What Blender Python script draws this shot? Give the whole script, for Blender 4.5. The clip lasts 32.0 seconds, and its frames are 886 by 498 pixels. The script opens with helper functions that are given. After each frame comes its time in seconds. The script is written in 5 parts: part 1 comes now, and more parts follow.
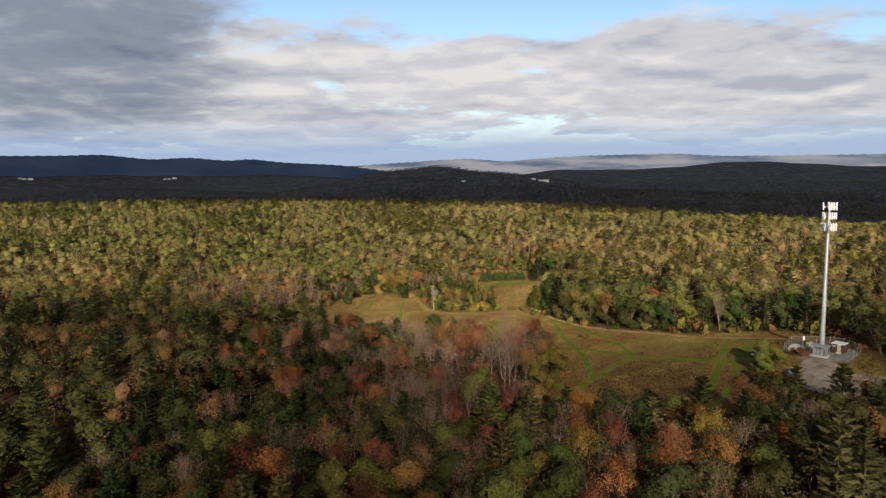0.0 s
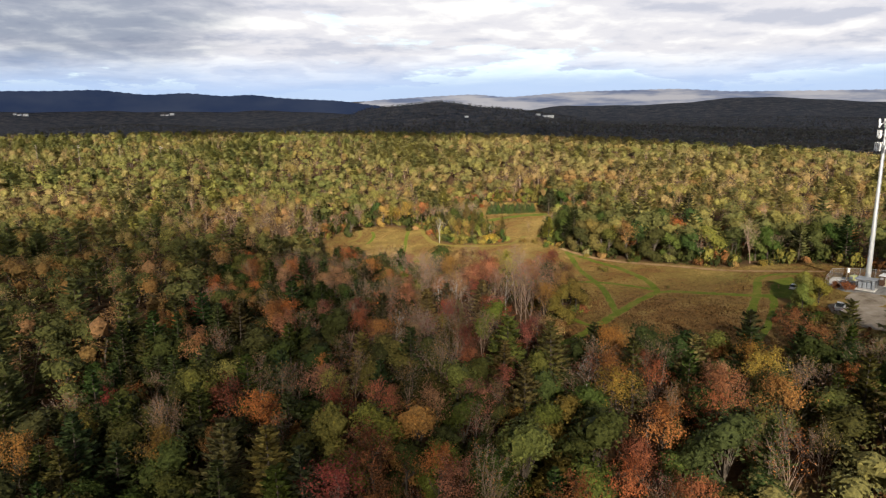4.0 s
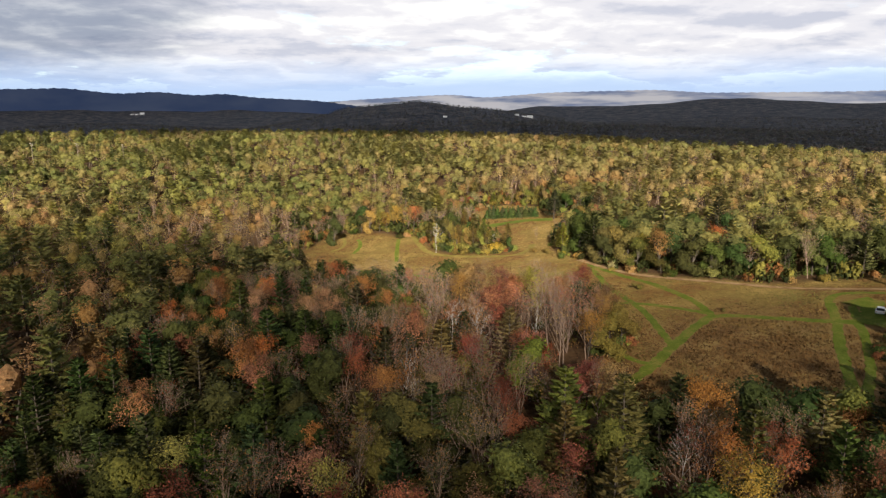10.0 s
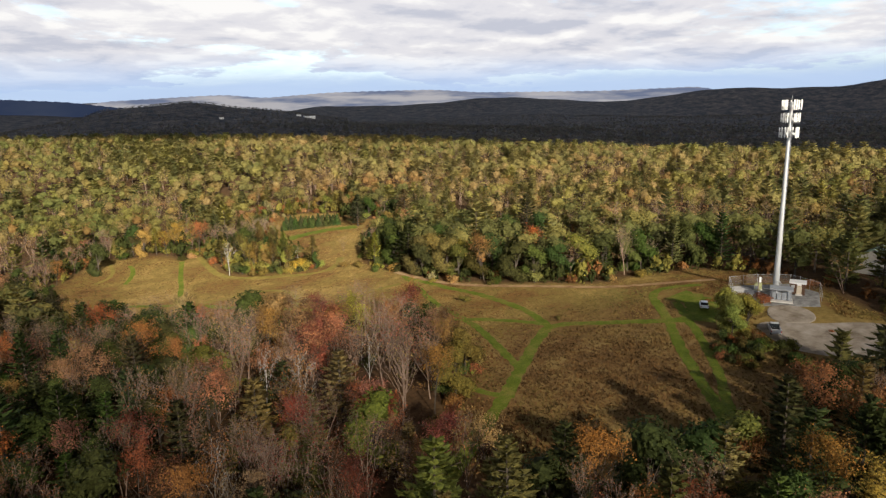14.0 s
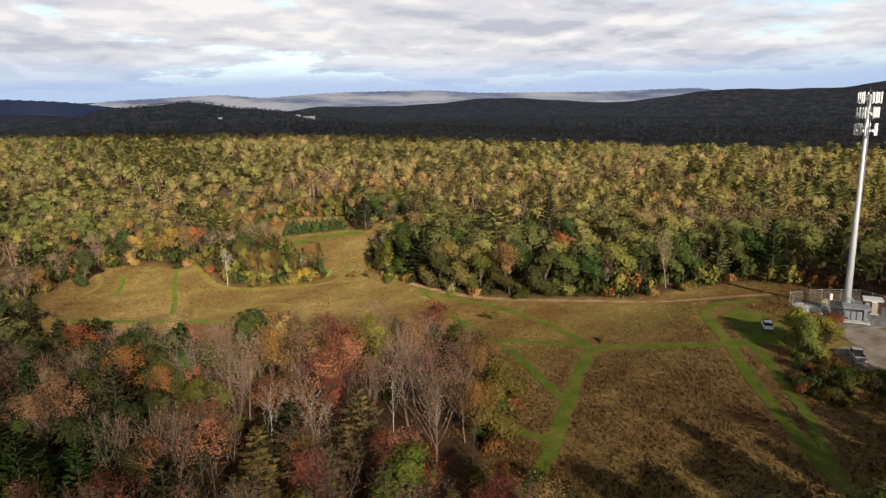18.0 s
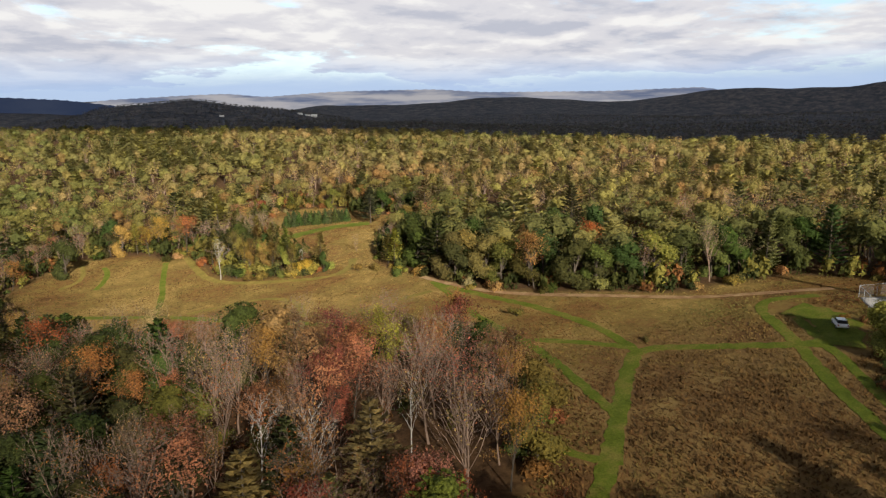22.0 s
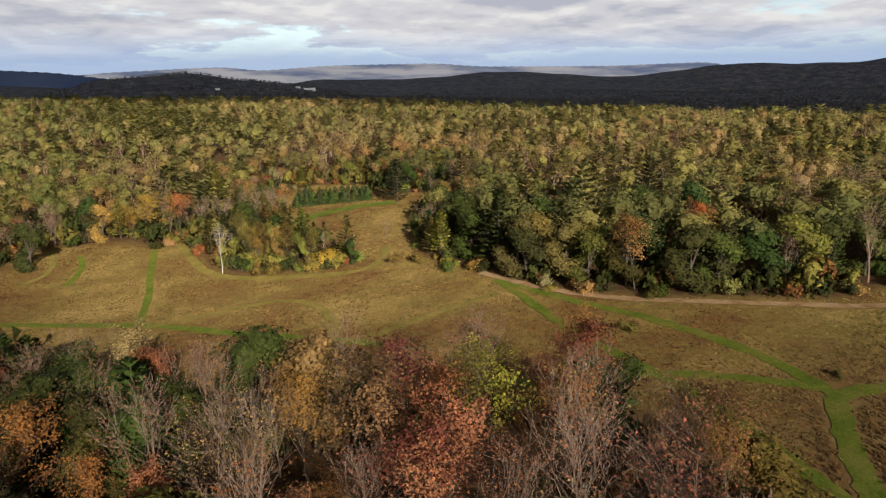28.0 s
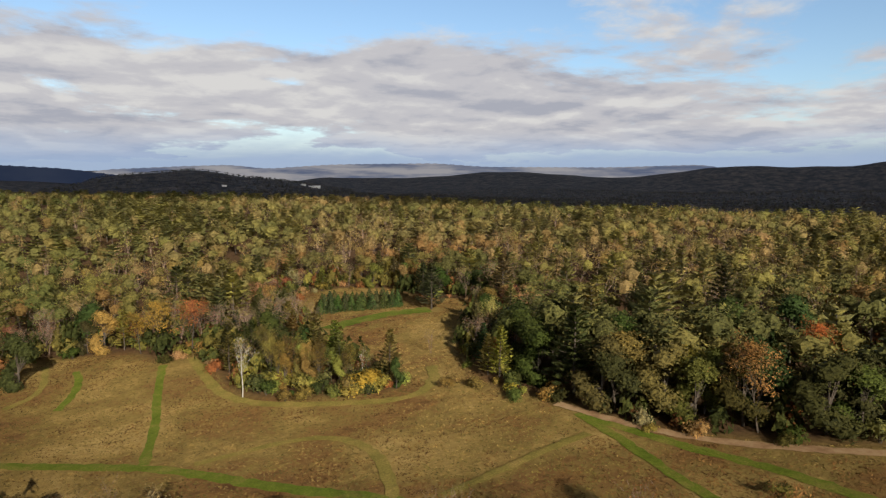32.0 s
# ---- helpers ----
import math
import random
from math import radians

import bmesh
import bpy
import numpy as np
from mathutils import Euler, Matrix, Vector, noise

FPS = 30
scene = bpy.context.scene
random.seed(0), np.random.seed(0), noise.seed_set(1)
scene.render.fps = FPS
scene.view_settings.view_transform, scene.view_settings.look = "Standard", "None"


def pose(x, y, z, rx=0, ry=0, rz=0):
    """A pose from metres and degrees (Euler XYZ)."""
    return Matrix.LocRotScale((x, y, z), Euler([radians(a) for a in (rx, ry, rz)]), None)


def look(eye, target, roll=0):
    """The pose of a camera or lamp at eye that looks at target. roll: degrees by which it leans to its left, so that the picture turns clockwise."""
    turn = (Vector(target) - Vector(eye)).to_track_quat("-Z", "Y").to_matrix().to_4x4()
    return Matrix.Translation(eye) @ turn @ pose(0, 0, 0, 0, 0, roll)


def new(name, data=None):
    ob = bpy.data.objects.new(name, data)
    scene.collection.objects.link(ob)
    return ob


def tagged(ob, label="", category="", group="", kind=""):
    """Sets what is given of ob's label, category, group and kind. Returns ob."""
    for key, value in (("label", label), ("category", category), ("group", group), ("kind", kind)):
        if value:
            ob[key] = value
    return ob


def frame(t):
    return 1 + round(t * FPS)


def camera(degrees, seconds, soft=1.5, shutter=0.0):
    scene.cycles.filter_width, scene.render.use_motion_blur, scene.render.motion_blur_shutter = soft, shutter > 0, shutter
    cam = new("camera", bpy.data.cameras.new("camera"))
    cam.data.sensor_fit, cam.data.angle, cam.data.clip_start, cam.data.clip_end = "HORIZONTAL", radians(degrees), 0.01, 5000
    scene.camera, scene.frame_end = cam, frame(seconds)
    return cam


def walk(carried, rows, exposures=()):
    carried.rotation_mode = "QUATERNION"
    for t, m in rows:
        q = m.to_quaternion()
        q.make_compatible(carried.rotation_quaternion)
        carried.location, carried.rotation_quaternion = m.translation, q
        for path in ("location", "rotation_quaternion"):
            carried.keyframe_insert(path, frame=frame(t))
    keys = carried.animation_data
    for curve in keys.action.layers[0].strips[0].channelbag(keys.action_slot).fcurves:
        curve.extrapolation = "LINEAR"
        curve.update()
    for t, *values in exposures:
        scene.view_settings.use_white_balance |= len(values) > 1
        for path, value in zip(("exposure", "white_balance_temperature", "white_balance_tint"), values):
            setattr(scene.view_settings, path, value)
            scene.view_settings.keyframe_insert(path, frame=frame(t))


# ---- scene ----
# ---------------------------------------------------------------- camera
PATH = [
    (0, (3.507, -26.345, 57.906), (3.517, -24.358, 57.682), -0.5),
    (0.5, (3.557, -24.886, 57.475), (3.566, -22.888, 57.398), -0.6),
    (1, (3.465, -23.242, 56.649), (3.474, -21.242, 56.624), -0.6),
    (1.5, (3.236, -21.223, 55.713), (3.243, -19.237, 55.478), -0.6),
    (2, (3.11, -19.067, 54.888), (3.115, -17.108, 54.489), -0.5),
    (2.5, (2.856, -16.75, 54.087), (2.859, -14.79, 53.688), -0.6),
    (3, (2.523, -14.337, 53.428), (2.527, -12.377, 53.028), -0.5),
    (3.5, (2.136, -11.706, 52.727), (2.139, -9.747, 52.325), -0.5),
    (5.5, (0.025, 0.477, 48.873), (0.025, 2.435, 48.469), -0.5),
    (6, (-0.709, 2.811, 48.383), (-0.708, 4.77, 47.979), -0.6),
    (6.5, (-1.687, 4.67, 48.397), (-1.687, 6.629, 47.992), -0.5),
    (7, (-2.754, 6.743, 48.682), (-2.753, 8.701, 48.278), -0.4),
    (7.5, (-3.712, 9.189, 48.897), (-3.711, 11.148, 48.493), -0.3),
    (8, (-4.535, 12.097, 48.92), (-4.533, 14.056, 48.515), -0.2),
    (8.5, (-5.192, 15.316, 48.867), (-5.189, 17.275, 48.463), -0.2),
    (9, (-5.678, 18.757, 48.804), (-5.673, 20.715, 48.4), -0.2),
    (9.5, (-5.884, 22.254, 48.637), (-5.865, 24.213, 48.236), -0.2),
    (10, (-6.067, 25.891, 48.451), (-5.994, 27.848, 48.05), -0.3),
    (10.5, (-6.204, 29.456, 48.4), (-6.063, 31.411, 47.999), -0.4),
    (11, (-6.648, 32.77, 48.376), (-6.419, 34.716, 47.975), -0.5),
    (11.5, (-7.123, 35.865, 48.514), (-6.807, 37.798, 48.11), -0.7),
    (12, (-7.427, 38.568, 48.487), (-7.03, 40.486, 48.083), -0.7),
    (12.5, (-7.818, 41.517, 48.339), (-7.349, 43.419, 47.935), -0.8),
    (13, (-7.983, 44.485, 48.168), (-7.464, 46.374, 47.764), -0.8),
    (13.5, (-7.823, 47.532, 48.089), (-7.255, 49.407, 47.685), -0.9),
    (14, (-7.497, 50.382, 48.038), (-6.823, 52.22, 47.631), -0.9),
    (14.5, (-7.665, 53.114, 47.898), (-6.844, 54.891, 47.491), -1.0),
    (15, (-7.594, 55.684, 47.875), (-6.875, 57.505, 47.467), -0.8),
    (15.5, (-7.343, 58.033, 47.863), (-6.659, 59.867, 47.455), -0.8),
    (17.5, (-6.652, 66.911, 46.972), (-5.973, 68.749, 46.568), -0.7),
    (18, (-6.511, 69.162, 46.66), (-5.833, 71.0, 46.255), -0.8),
    (19, (-5.807, 73.146, 45.483), (-5.133, 74.985, 45.079), -0.8),
    (20, (-5.008, 77.061, 43.366), (-4.337, 78.901, 42.962), -0.9),
    (20.5, (-4.706, 79.195, 42.633), (-4.034, 81.035, 42.231), -0.9),
    (21, (-4.473, 81.44, 41.925), (-3.801, 83.281, 41.524), -0.9),
    (21.5, (-4.164, 83.75, 41.269), (-3.492, 85.591, 40.867), -0.8),
    (22, (-3.792, 86.08, 40.595), (-3.119, 87.92, 40.191), -0.7),
    (22.5, (-3.536, 88.501, 39.804), (-2.861, 90.34, 39.402), -0.7),
    (23, (-3.395, 91.182, 38.974), (-2.718, 93.021, 38.574), -0.6),
    (23.5, (-3.276, 94.184, 38.091), (-2.597, 96.022, 37.692), -0.6),
    (24, (-3.145, 97.318, 37.138), (-2.465, 99.156, 36.74), -0.6),
    (24.5, (-3.014, 100.372, 36.271), (-2.333, 102.211, 35.873), -0.6),
    (25, (-2.873, 103.596, 35.85), (-2.193, 105.434, 35.452), -0.5),
    (25.5, (-2.837, 106.956, 35.838), (-2.156, 108.794, 35.441), -0.5),
    (27.5, (-3.374, 120.527, 35.426), (-2.693, 122.366, 35.032), -0.5),
    (28, (-3.559, 123.729, 35.573), (-2.884, 125.552, 35.102), -0.5),
    (28.5, (-3.526, 126.803, 35.686), (-2.849, 128.64, 35.273), -0.6),
    (29, (-3.792, 129.793, 35.5), (-3.109, 131.644, 35.172), -0.6),
    (29.5, (-4.257, 132.901, 35.467), (-3.564, 134.767, 35.274), -0.6),
    (30, (-4.557, 135.692, 35.4), (-3.864, 137.558, 35.21), -0.6),
    (30.5, (-4.836, 138.208, 35.408), (-4.142, 140.074, 35.218), -0.5),
    (31, (-5.289, 140.674, 35.451), (-4.595, 142.54, 35.261), -0.4),
    (31.5, (-6.151, 143.183, 35.513), (-5.455, 145.048, 35.323), 0.1),
    (32, (-7.271, 145.834, 35.484), (-6.575, 147.699, 35.294), 0.1),
]
cam = camera(66.6, 32.0, soft=1.3)
EXPOSURES = [(0, 0.75), (0.5, 0.85), (1.0, 0.8), (1.5, 0.95), (2.0, 1.1), (3.0, 1.18), (6, 1.26), (9, 1.26), (14, 1.1), (20, 1.02),
             (25, 0.93), (27.5, 0.84), (28.5, 0.78), (29.5, 0.72), (32, 0.58)]
walk(cam, [(t, look(eye, target, roll)) for t, eye, target, roll in PATH], EXPOSURES)

# ---------------------------------------------------------------- world and sun
SUN_UP = 22.0


def make_world():
    w = bpy.data.worlds.new("sky")
    scene.world = w
    w.use_nodes = True
    nt = w.node_tree
    nt.nodes.clear()
    N = nt.nodes.new
    L = nt.links.new

    def math_node(op, a, b=None, c=None):
        n = N("ShaderNodeMath")
        n.operation = op
        for i, v in enumerate((a, b, c)):
            if v is None:
                continue
            if isinstance(v, (int, float)):
                n.inputs[i].default_value = v
            else:
                L(v, n.inputs[i])
        return n.outputs[0]

    def ramp(fac, stops):
        n = N("ShaderNodeValToRGB")
        n.color_ramp.interpolation = "EASE"
        while len(n.color_ramp.elements) < len(stops):
            n.color_ramp.elements.new(0.5)
        for e, (p, c) in zip(n.color_ramp.elements, stops):
            e.position = p
            e.color = (*c, 1) if isinstance(c, tuple) else (c, c, c, 1)
        L(fac, n.inputs[0])
        return n.outputs[0]

    def fbm(vec, scale, detail, rough, warp=0.0):
        n = N("ShaderNodeTexNoise")
        n.inputs["Scale"].default_value = scale
        n.inputs["Detail"].default_value = detail
        n.inputs["Roughness"].default_value = rough
        n.inputs["Distortion"].default_value = warp
        L(vec, n.inputs["Vector"])
        return n.outputs[0]

    tc = N("ShaderNodeTexCoord")
    sep = N("ShaderNodeSeparateXYZ")
    L(tc.outputs["Generated"], sep.inputs[0])
    up = math_node("MAXIMUM", sep.outputs[2], 0.0)
    low = math_node("ADD", up, 0.14)
    u = math_node("DIVIDE", sep.outputs[0], low)
    v = math_node("DIVIDE", sep.outputs[1], low)
    com = N("ShaderNodeCombineXYZ")
    L(u, com.inputs[0])
    L(v, com.inputs[1])
    com.inputs[2].default_value = 3.7
    # cloud cover, denser towards the middle heights, with a clearer strip above
    n1 = fbm(com.outputs[0], 0.62, 10, 0.60, 0.25)
    n2 = fbm(com.outputs[0], 2.1, 8, 0.62, 0.2)
    cover = math_node("ADD", math_node("MULTIPLY", n1, 0.75), math_node("MULTIPLY", n2, 0.25))
    gap = ramp(up, [(0.0, 0.0), (0.03, 0.02), (0.07, 0.13), (0.15, 0.11), (0.24, 0.0), (0.40, 0.12), (0.6, 0.12)])
    cover = math_node("ADD", cover, gap)
    mask = ramp(cover, [(0.49, 0.0), (0.58, 1.0)])
    # sunlit tops and grey bases
    off = N("ShaderNodeVectorMath")
    off.operation = "MULTIPLY"
    L(com.outputs[0], off.inputs[0])
    off.inputs[1].default_value = (0.95, 0.95, 1.0)
    above = math_node("ADD", math_node("MULTIPLY", fbm(off.outputs[0], 0.8, 8, 0.55, 0.3), 0.6), math_node("MULTIPLY", fbm(off.outputs[0], 2.6, 8, 0.55, 0.3), 0.4))
    here = math_node("ADD", math_node("MULTIPLY", fbm(com.outputs[0], 0.8, 8, 0.55, 0.3), 0.6), math_node("MULTIPLY", fbm(com.outputs[0], 2.6, 8, 0.55, 0.3), 0.4))
    n3 = math_node("ADD", math_node("MULTIPLY", math_node("SUBTRACT", here, above), 2.2), math_node("SUBTRACT", 0.98, here))
    white = ramp(n3, [(0.26, (0.58, 0.60, 0.69)), (0.46, (0.80, 0.79, 0.83)), (0.64, (1.0, 0.985, 0.97))])
    # overhead, out of view, the clouds are darkened to cut the fill light
    under = ramp(up, [(0.24, 1.0), (0.5, 0.34)])
    shade = N("ShaderNodeMix")
    shade.data_type = "RGBA"
    shade.blend_type = "MULTIPLY"
    shade.inputs["Factor"].default_value = 1.0
    L(white, shade.inputs["A"])
    L(under, shade.inputs["B"])
    white = shade.outputs["Result"]
    # one broad dark cloud over the north-west
    az, el = radians(-27.5), radians(12.0)
    dotn = N("ShaderNodeVectorMath")
    dotn.operation = "DOT_PRODUCT"
    L(tc.outputs["Generated"], dotn.inputs[0])
    dotn.inputs[1].default_value = (math.sin(az) * math.cos(el), math.cos(az) * math.cos(el), math.sin(el))
    near = math_node("ADD", dotn.outputs["Value"], math_node("MULTIPLY", math_node("SUBTRACT", n2, 0.5), 0.035))
    heavy = ramp(near, [(0.970, 0.0), (0.996, 1.0)])
    mixc = N("ShaderNodeMix")
    mixc.data_type = "RGBA"
    L(heavy, mixc.inputs["Factor"])
    L(white, mixc.inputs["A"])
    L(ramp(n3, [(0.25, (0.22, 0.26, 0.36)), (0.5, (0.33, 0.37, 0.46)), (0.72, (0.52, 0.55, 0.61))]), mixc.inputs["B"])
    mask = math_node("MAXIMUM", mask, heavy)
    # the far bank of blue-grey cloud along the skyline
    bank = ramp(math_node("ADD", up, math_node("MULTIPLY", math_node("SUBTRACT", n1, 0.5), 0.06)), [(0.03, 0.96), (0.085, 0.0)])
    veil = N("ShaderNodeMix")
    veil.data_type = "RGBA"
    L(bank, veil.inputs["Factor"])
    L(mixc.outputs["Result"], veil.inputs["A"])
    veil.inputs["B"].default_value = (0.48, 0.63, 0.90, 1)
    mask = math_node("MAXIMUM", mask, bank)
    sky = N("ShaderNodeTexSky")
    sky.sky_type = "NISHITA"
    sky.sun_disc = False
    sky.sun_elevation = radians(SUN_UP)
    sky.sun_rotation = radians(180)
    sky.dust_density = 0.8
    sky.air_density = 1.0
    sky.ozone_density = 2.5
    b1 = N("ShaderNodeBackground")
    L(sky.outputs[0], b1.inputs[0])
    b1.inputs[1].default_value = 0.10
    b2 = N("ShaderNodeBackground")
    L(veil.outputs["Result"], b2.inputs[0])
    b2.inputs[1].default_value = 0.46
    ms = N("ShaderNodeMixShader")
    L(mask, ms.inputs[0])
    L(b1.outputs[0], ms.inputs[1])
    L(b2.outputs[0], ms.inputs[2])
    out = N("ShaderNodeOutputWorld")
    L(ms.outputs[0], out.inputs[0])


make_world()
sun = new("sun", bpy.data.lights.new("sun", "SUN"))
sun.data.energy = 5.0
sun.data.angle = radians(0.6)
sun.data.color = (1.0, 0.90, 0.74)
sun.matrix_world = look((0, -100 * math.cos(radians(SUN_UP)), 100 * math.sin(radians(SUN_UP))), (0, 0, 0))


# ---------------------------------------------------------------- materials
def material(name, rough=0.85):
    m = bpy.data.materials.new(name)
    m.use_nodes = True
    b = m.node_tree.nodes["Principled BSDF"]
    b.inputs["Roughness"].default_value = rough
    b.inputs["Specular IOR Level"].default_value = 0.1 if rough > 0.84 else 0.3
    return m, m.node_tree, b


def nodes_noise(nt, scale, detail=5, rough=0.6, coord="Object", stretch=None):
    tc = nt.nodes.new("ShaderNodeTexCoord")
    n = nt.nodes.new("ShaderNodeTexNoise")
    n.inputs["Scale"].default_value = scale
    n.inputs["Detail"].default_value = detail
    n.inputs["Roughness"].default_value = rough
    src = tc.outputs[coord]
    if stretch:
        mp = nt.nodes.new("ShaderNodeMapping")
        mp.inputs["Scale"].default_value = stretch
        nt.links.new(src, mp.inputs[0])
        src = mp.outputs[0]
    nt.links.new(src, n.inputs["Vector"])
    return n.outputs[0]


def nodes_ramp(nt, fac, stops):
    n = nt.nodes.new("ShaderNodeValToRGB")
    while len(n.color_ramp.elements) < len(stops):
        n.color_ramp.elements.new(0.5)
    for e, (p, c) in zip(n.color_ramp.elements, stops):
        e.position = p
        e.color = (*c, 1) if isinstance(c, tuple) else (c, c, c, 1)
    nt.links.new(fac, n.inputs[0])
    return n.outputs[0]


def nodes_mix(nt, fac, a, b, blend="MIX"):
    n = nt.nodes.new("ShaderNodeMix")
    n.data_type = "RGBA"
    n.blend_type = blend
    for key, v in (("Factor", fac), ("A", a), ("B", b)):
        sock = [i for i in n.inputs if i.name == key and i.type == ("VALUE" if key == "Factor" else "RGBA")][0]
        if isinstance(v, (int, float)):
            sock.default_value = v
        elif isinstance(v, tuple):
            sock.default_value = (*v, 1)
        else:
            nt.links.new(v, sock)
    return [o for o in n.outputs if o.type == "RGBA"][0]


def nodes_bump(nt, b, height, strength, distance):
    n = nt.nodes.new("ShaderNodeBump")
    n.inputs["Strength"].default_value = strength
    n.inputs["Distance"].default_value = distance
    nt.links.new(height, n.inputs["Height"])
    nt.links.new(n.outputs[0], b.inputs["Normal"])


def leaf_material(name, source, speck=1.6, relief=0.0, vary=0.42):
    """Leaves: the tree's own colour, varied leaf by leaf, partly lit from behind."""
    m, nt, b = material(name, 0.75)
    b.inputs["Specular IOR Level"].default_value = 0.12
    at = nt.nodes.new("ShaderNodeAttribute")
    at.attribute_name = "tint"
    col = at.outputs["Color"]
    if source == "object":
        col = nodes_mix(nt, 1.0, nt.nodes.new("ShaderNodeObjectInfo").outputs["Color"], col, "MULTIPLY")
    grain = nodes_noise(nt, speck, 4, 0.7)
    col = nodes_mix(nt, 1.0, col, nodes_ramp(nt, grain, [(0.38, (1 - vary,) * 3), (0.5, (1.0, 1.0, 1.0)), (0.62, (1 + vary, 1 + 0.9 * vary, 1 + 0.6 * vary))]), "MULTIPLY")
    nt.links.new(col, b.inputs["Base Color"])
    if relief:
        nodes_bump(nt, b, grain, 0.9, relief)
    tr = nt.nodes.new("ShaderNodeBsdfTranslucent")
    nt.links.new(col, tr.inputs["Color"])
    mx = nt.nodes.new("ShaderNodeMixShader")
    mx.inputs[0].default_value = 0.37
    nt.links.new(b.outputs[0], mx.inputs[1])
    nt.links.new(tr.outputs[0], mx.inputs[2])
    nt.links.new(mx.outputs[0], nt.nodes["Material Output"].inputs[0])
    return m


def simple(name, stops, scale=1.0, rough=0.85, metal=0.0, bump=0.0, stretch=None, detail=6):
    m, nt, b = material(name, rough)
    n = nodes_noise(nt, scale, detail, stretch=stretch)
    nt.links.new(nodes_ramp(nt, n, stops), b.inputs["Base Color"])
    b.inputs["Metallic"].default_value = metal
    if bump:
        nodes_bump(nt, b, n, 0.6, bump)
    return m


LEAF = leaf_material("leaves", "object", 2.4)
LEAF_MASS = leaf_material("leaves_of_the_woods", "attribute", 1.7, 0.4, 0.34)
LEAF_FAR = leaf_material("leaves_of_the_far_woods", "attribute", 0.9, 0.7, 0.26)
GRASS = leaf_material("dry_grass_blades", "attribute", 0.5)
BARK = simple("bark_grey_brown", [(0.3, (0.04, 0.032, 0.025)), (0.7, (0.12, 0.098, 0.078))], 3, 0.95, stretch=(1, 1, 0.2), bump=0.03)
BARK_PALE = simple("bark_pale_grey", [(0.3, (0.12, 0.08, 0.06)), (0.7, (0.30, 0.215, 0.165))], 3, 0.95, stretch=(1, 1, 0.3), bump=0.02)
BARK_BIRCH = simple("bark_white_birch", [(0.30, (0.10, 0.09, 0.08)), (0.42, (0.36, 0.335, 0.30)), (0.7, (0.50, 0.475, 0.43))], 4, 0.8, stretch=(0.5, 0.5, 2.0))


def ground_material():
    m, nt, b = material("earth_and_meadow", 0.95)
    at = nt.nodes.new("ShaderNodeAttribute")
    at.attribute_name = "cover"
    sep = nt.nodes.new("ShaderNodeSeparateColor")
    nt.links.new(at.outputs["Color"], sep.inputs[0])
    big = nodes_noise(nt, 0.05, 8, 0.68)
    fine = nodes_noise(nt, 0.9, 6, 0.7)
    litter = nodes_ramp(nt, fine, [(0.3, (0.045, 0.026, 0.014)), (0.7, (0.13, 0.075, 0.036))])
    dry = nodes_ramp(nt, big, [(0.34, (0.10, 0.052, 0.022)), (0.42, (0.20, 0.115, 0.042)), (0.50, (0.215, 0.155, 0.05)), (0.57, (0.29, 0.205, 0.07)), (0.66, (0.37, 0.265, 0.10))])
    dry = nodes_mix(nt, 0.75, dry, nodes_ramp(nt, fine, [(0.3, (0.65, 0.6, 0.55)), (0.7, (1.25, 1.25, 1.2))]), "MULTIPLY")
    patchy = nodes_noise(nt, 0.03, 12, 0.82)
    # far canopy colours are shifted to blue-grey to imitate distance haze
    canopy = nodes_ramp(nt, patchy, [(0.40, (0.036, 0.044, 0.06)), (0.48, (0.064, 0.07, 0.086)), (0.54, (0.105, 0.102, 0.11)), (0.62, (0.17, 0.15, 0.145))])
    weeds = nodes_ramp(nt, nodes_noise(nt, 0.16, 6, 0.65), [(0.35, (0.14, 0.078, 0.034)), (0.5, (0.22, 0.135, 0.055)), (0.65, (0.29, 0.20, 0.075))])
    dry = nodes_mix(nt, sep.outputs[2], dry, weeds)
    col = nodes_mix(nt, sep.outputs[0], litter, dry)
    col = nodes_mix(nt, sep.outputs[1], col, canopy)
    nt.links.new(col, b.inputs["Base Color"])
    rough = nt.nodes.new("ShaderNodeMath")
    rough.operation = "MULTIPLY_ADD"
    nt.links.new(sep.outputs[1], rough.inputs[0])
    far_bump = nt.nodes.new("ShaderNodeMath")
    far_bump.operation = "MULTIPLY"
    far_bump.inputs[1].default_value = 70.0
    nt.links.new(patchy, far_bump.inputs[0])
    nt.links.new(far_bump.outputs[0], rough.inputs[1])
    nt.links.new(fine, rough.inputs[2])
    nodes_bump(nt, b, rough.outputs[0], 0.8, 0.25)
    return m


GROUND = ground_material()


def turf(name, stops):
    """Mown grass: broad fading, wheel-worn patches and fine tufts."""
    m, nt, b = material(name, 0.9)
    fine = nodes_noise(nt, 3.5, 6, 0.75)
    col = nodes_ramp(nt, nodes_noise(nt, 0.22, 6, 0.7), stops)
    col = nodes_mix(nt, 1.0, col, nodes_ramp(nt, fine, [(0.3, (0.55, 0.55, 0.55)), (0.7, (1.35, 1.3, 1.2))]), "MULTIPLY")
    nt.links.new(col, b.inputs["Base Color"])
    nodes_bump(nt, b, fine, 0.7, 0.06)
    return m


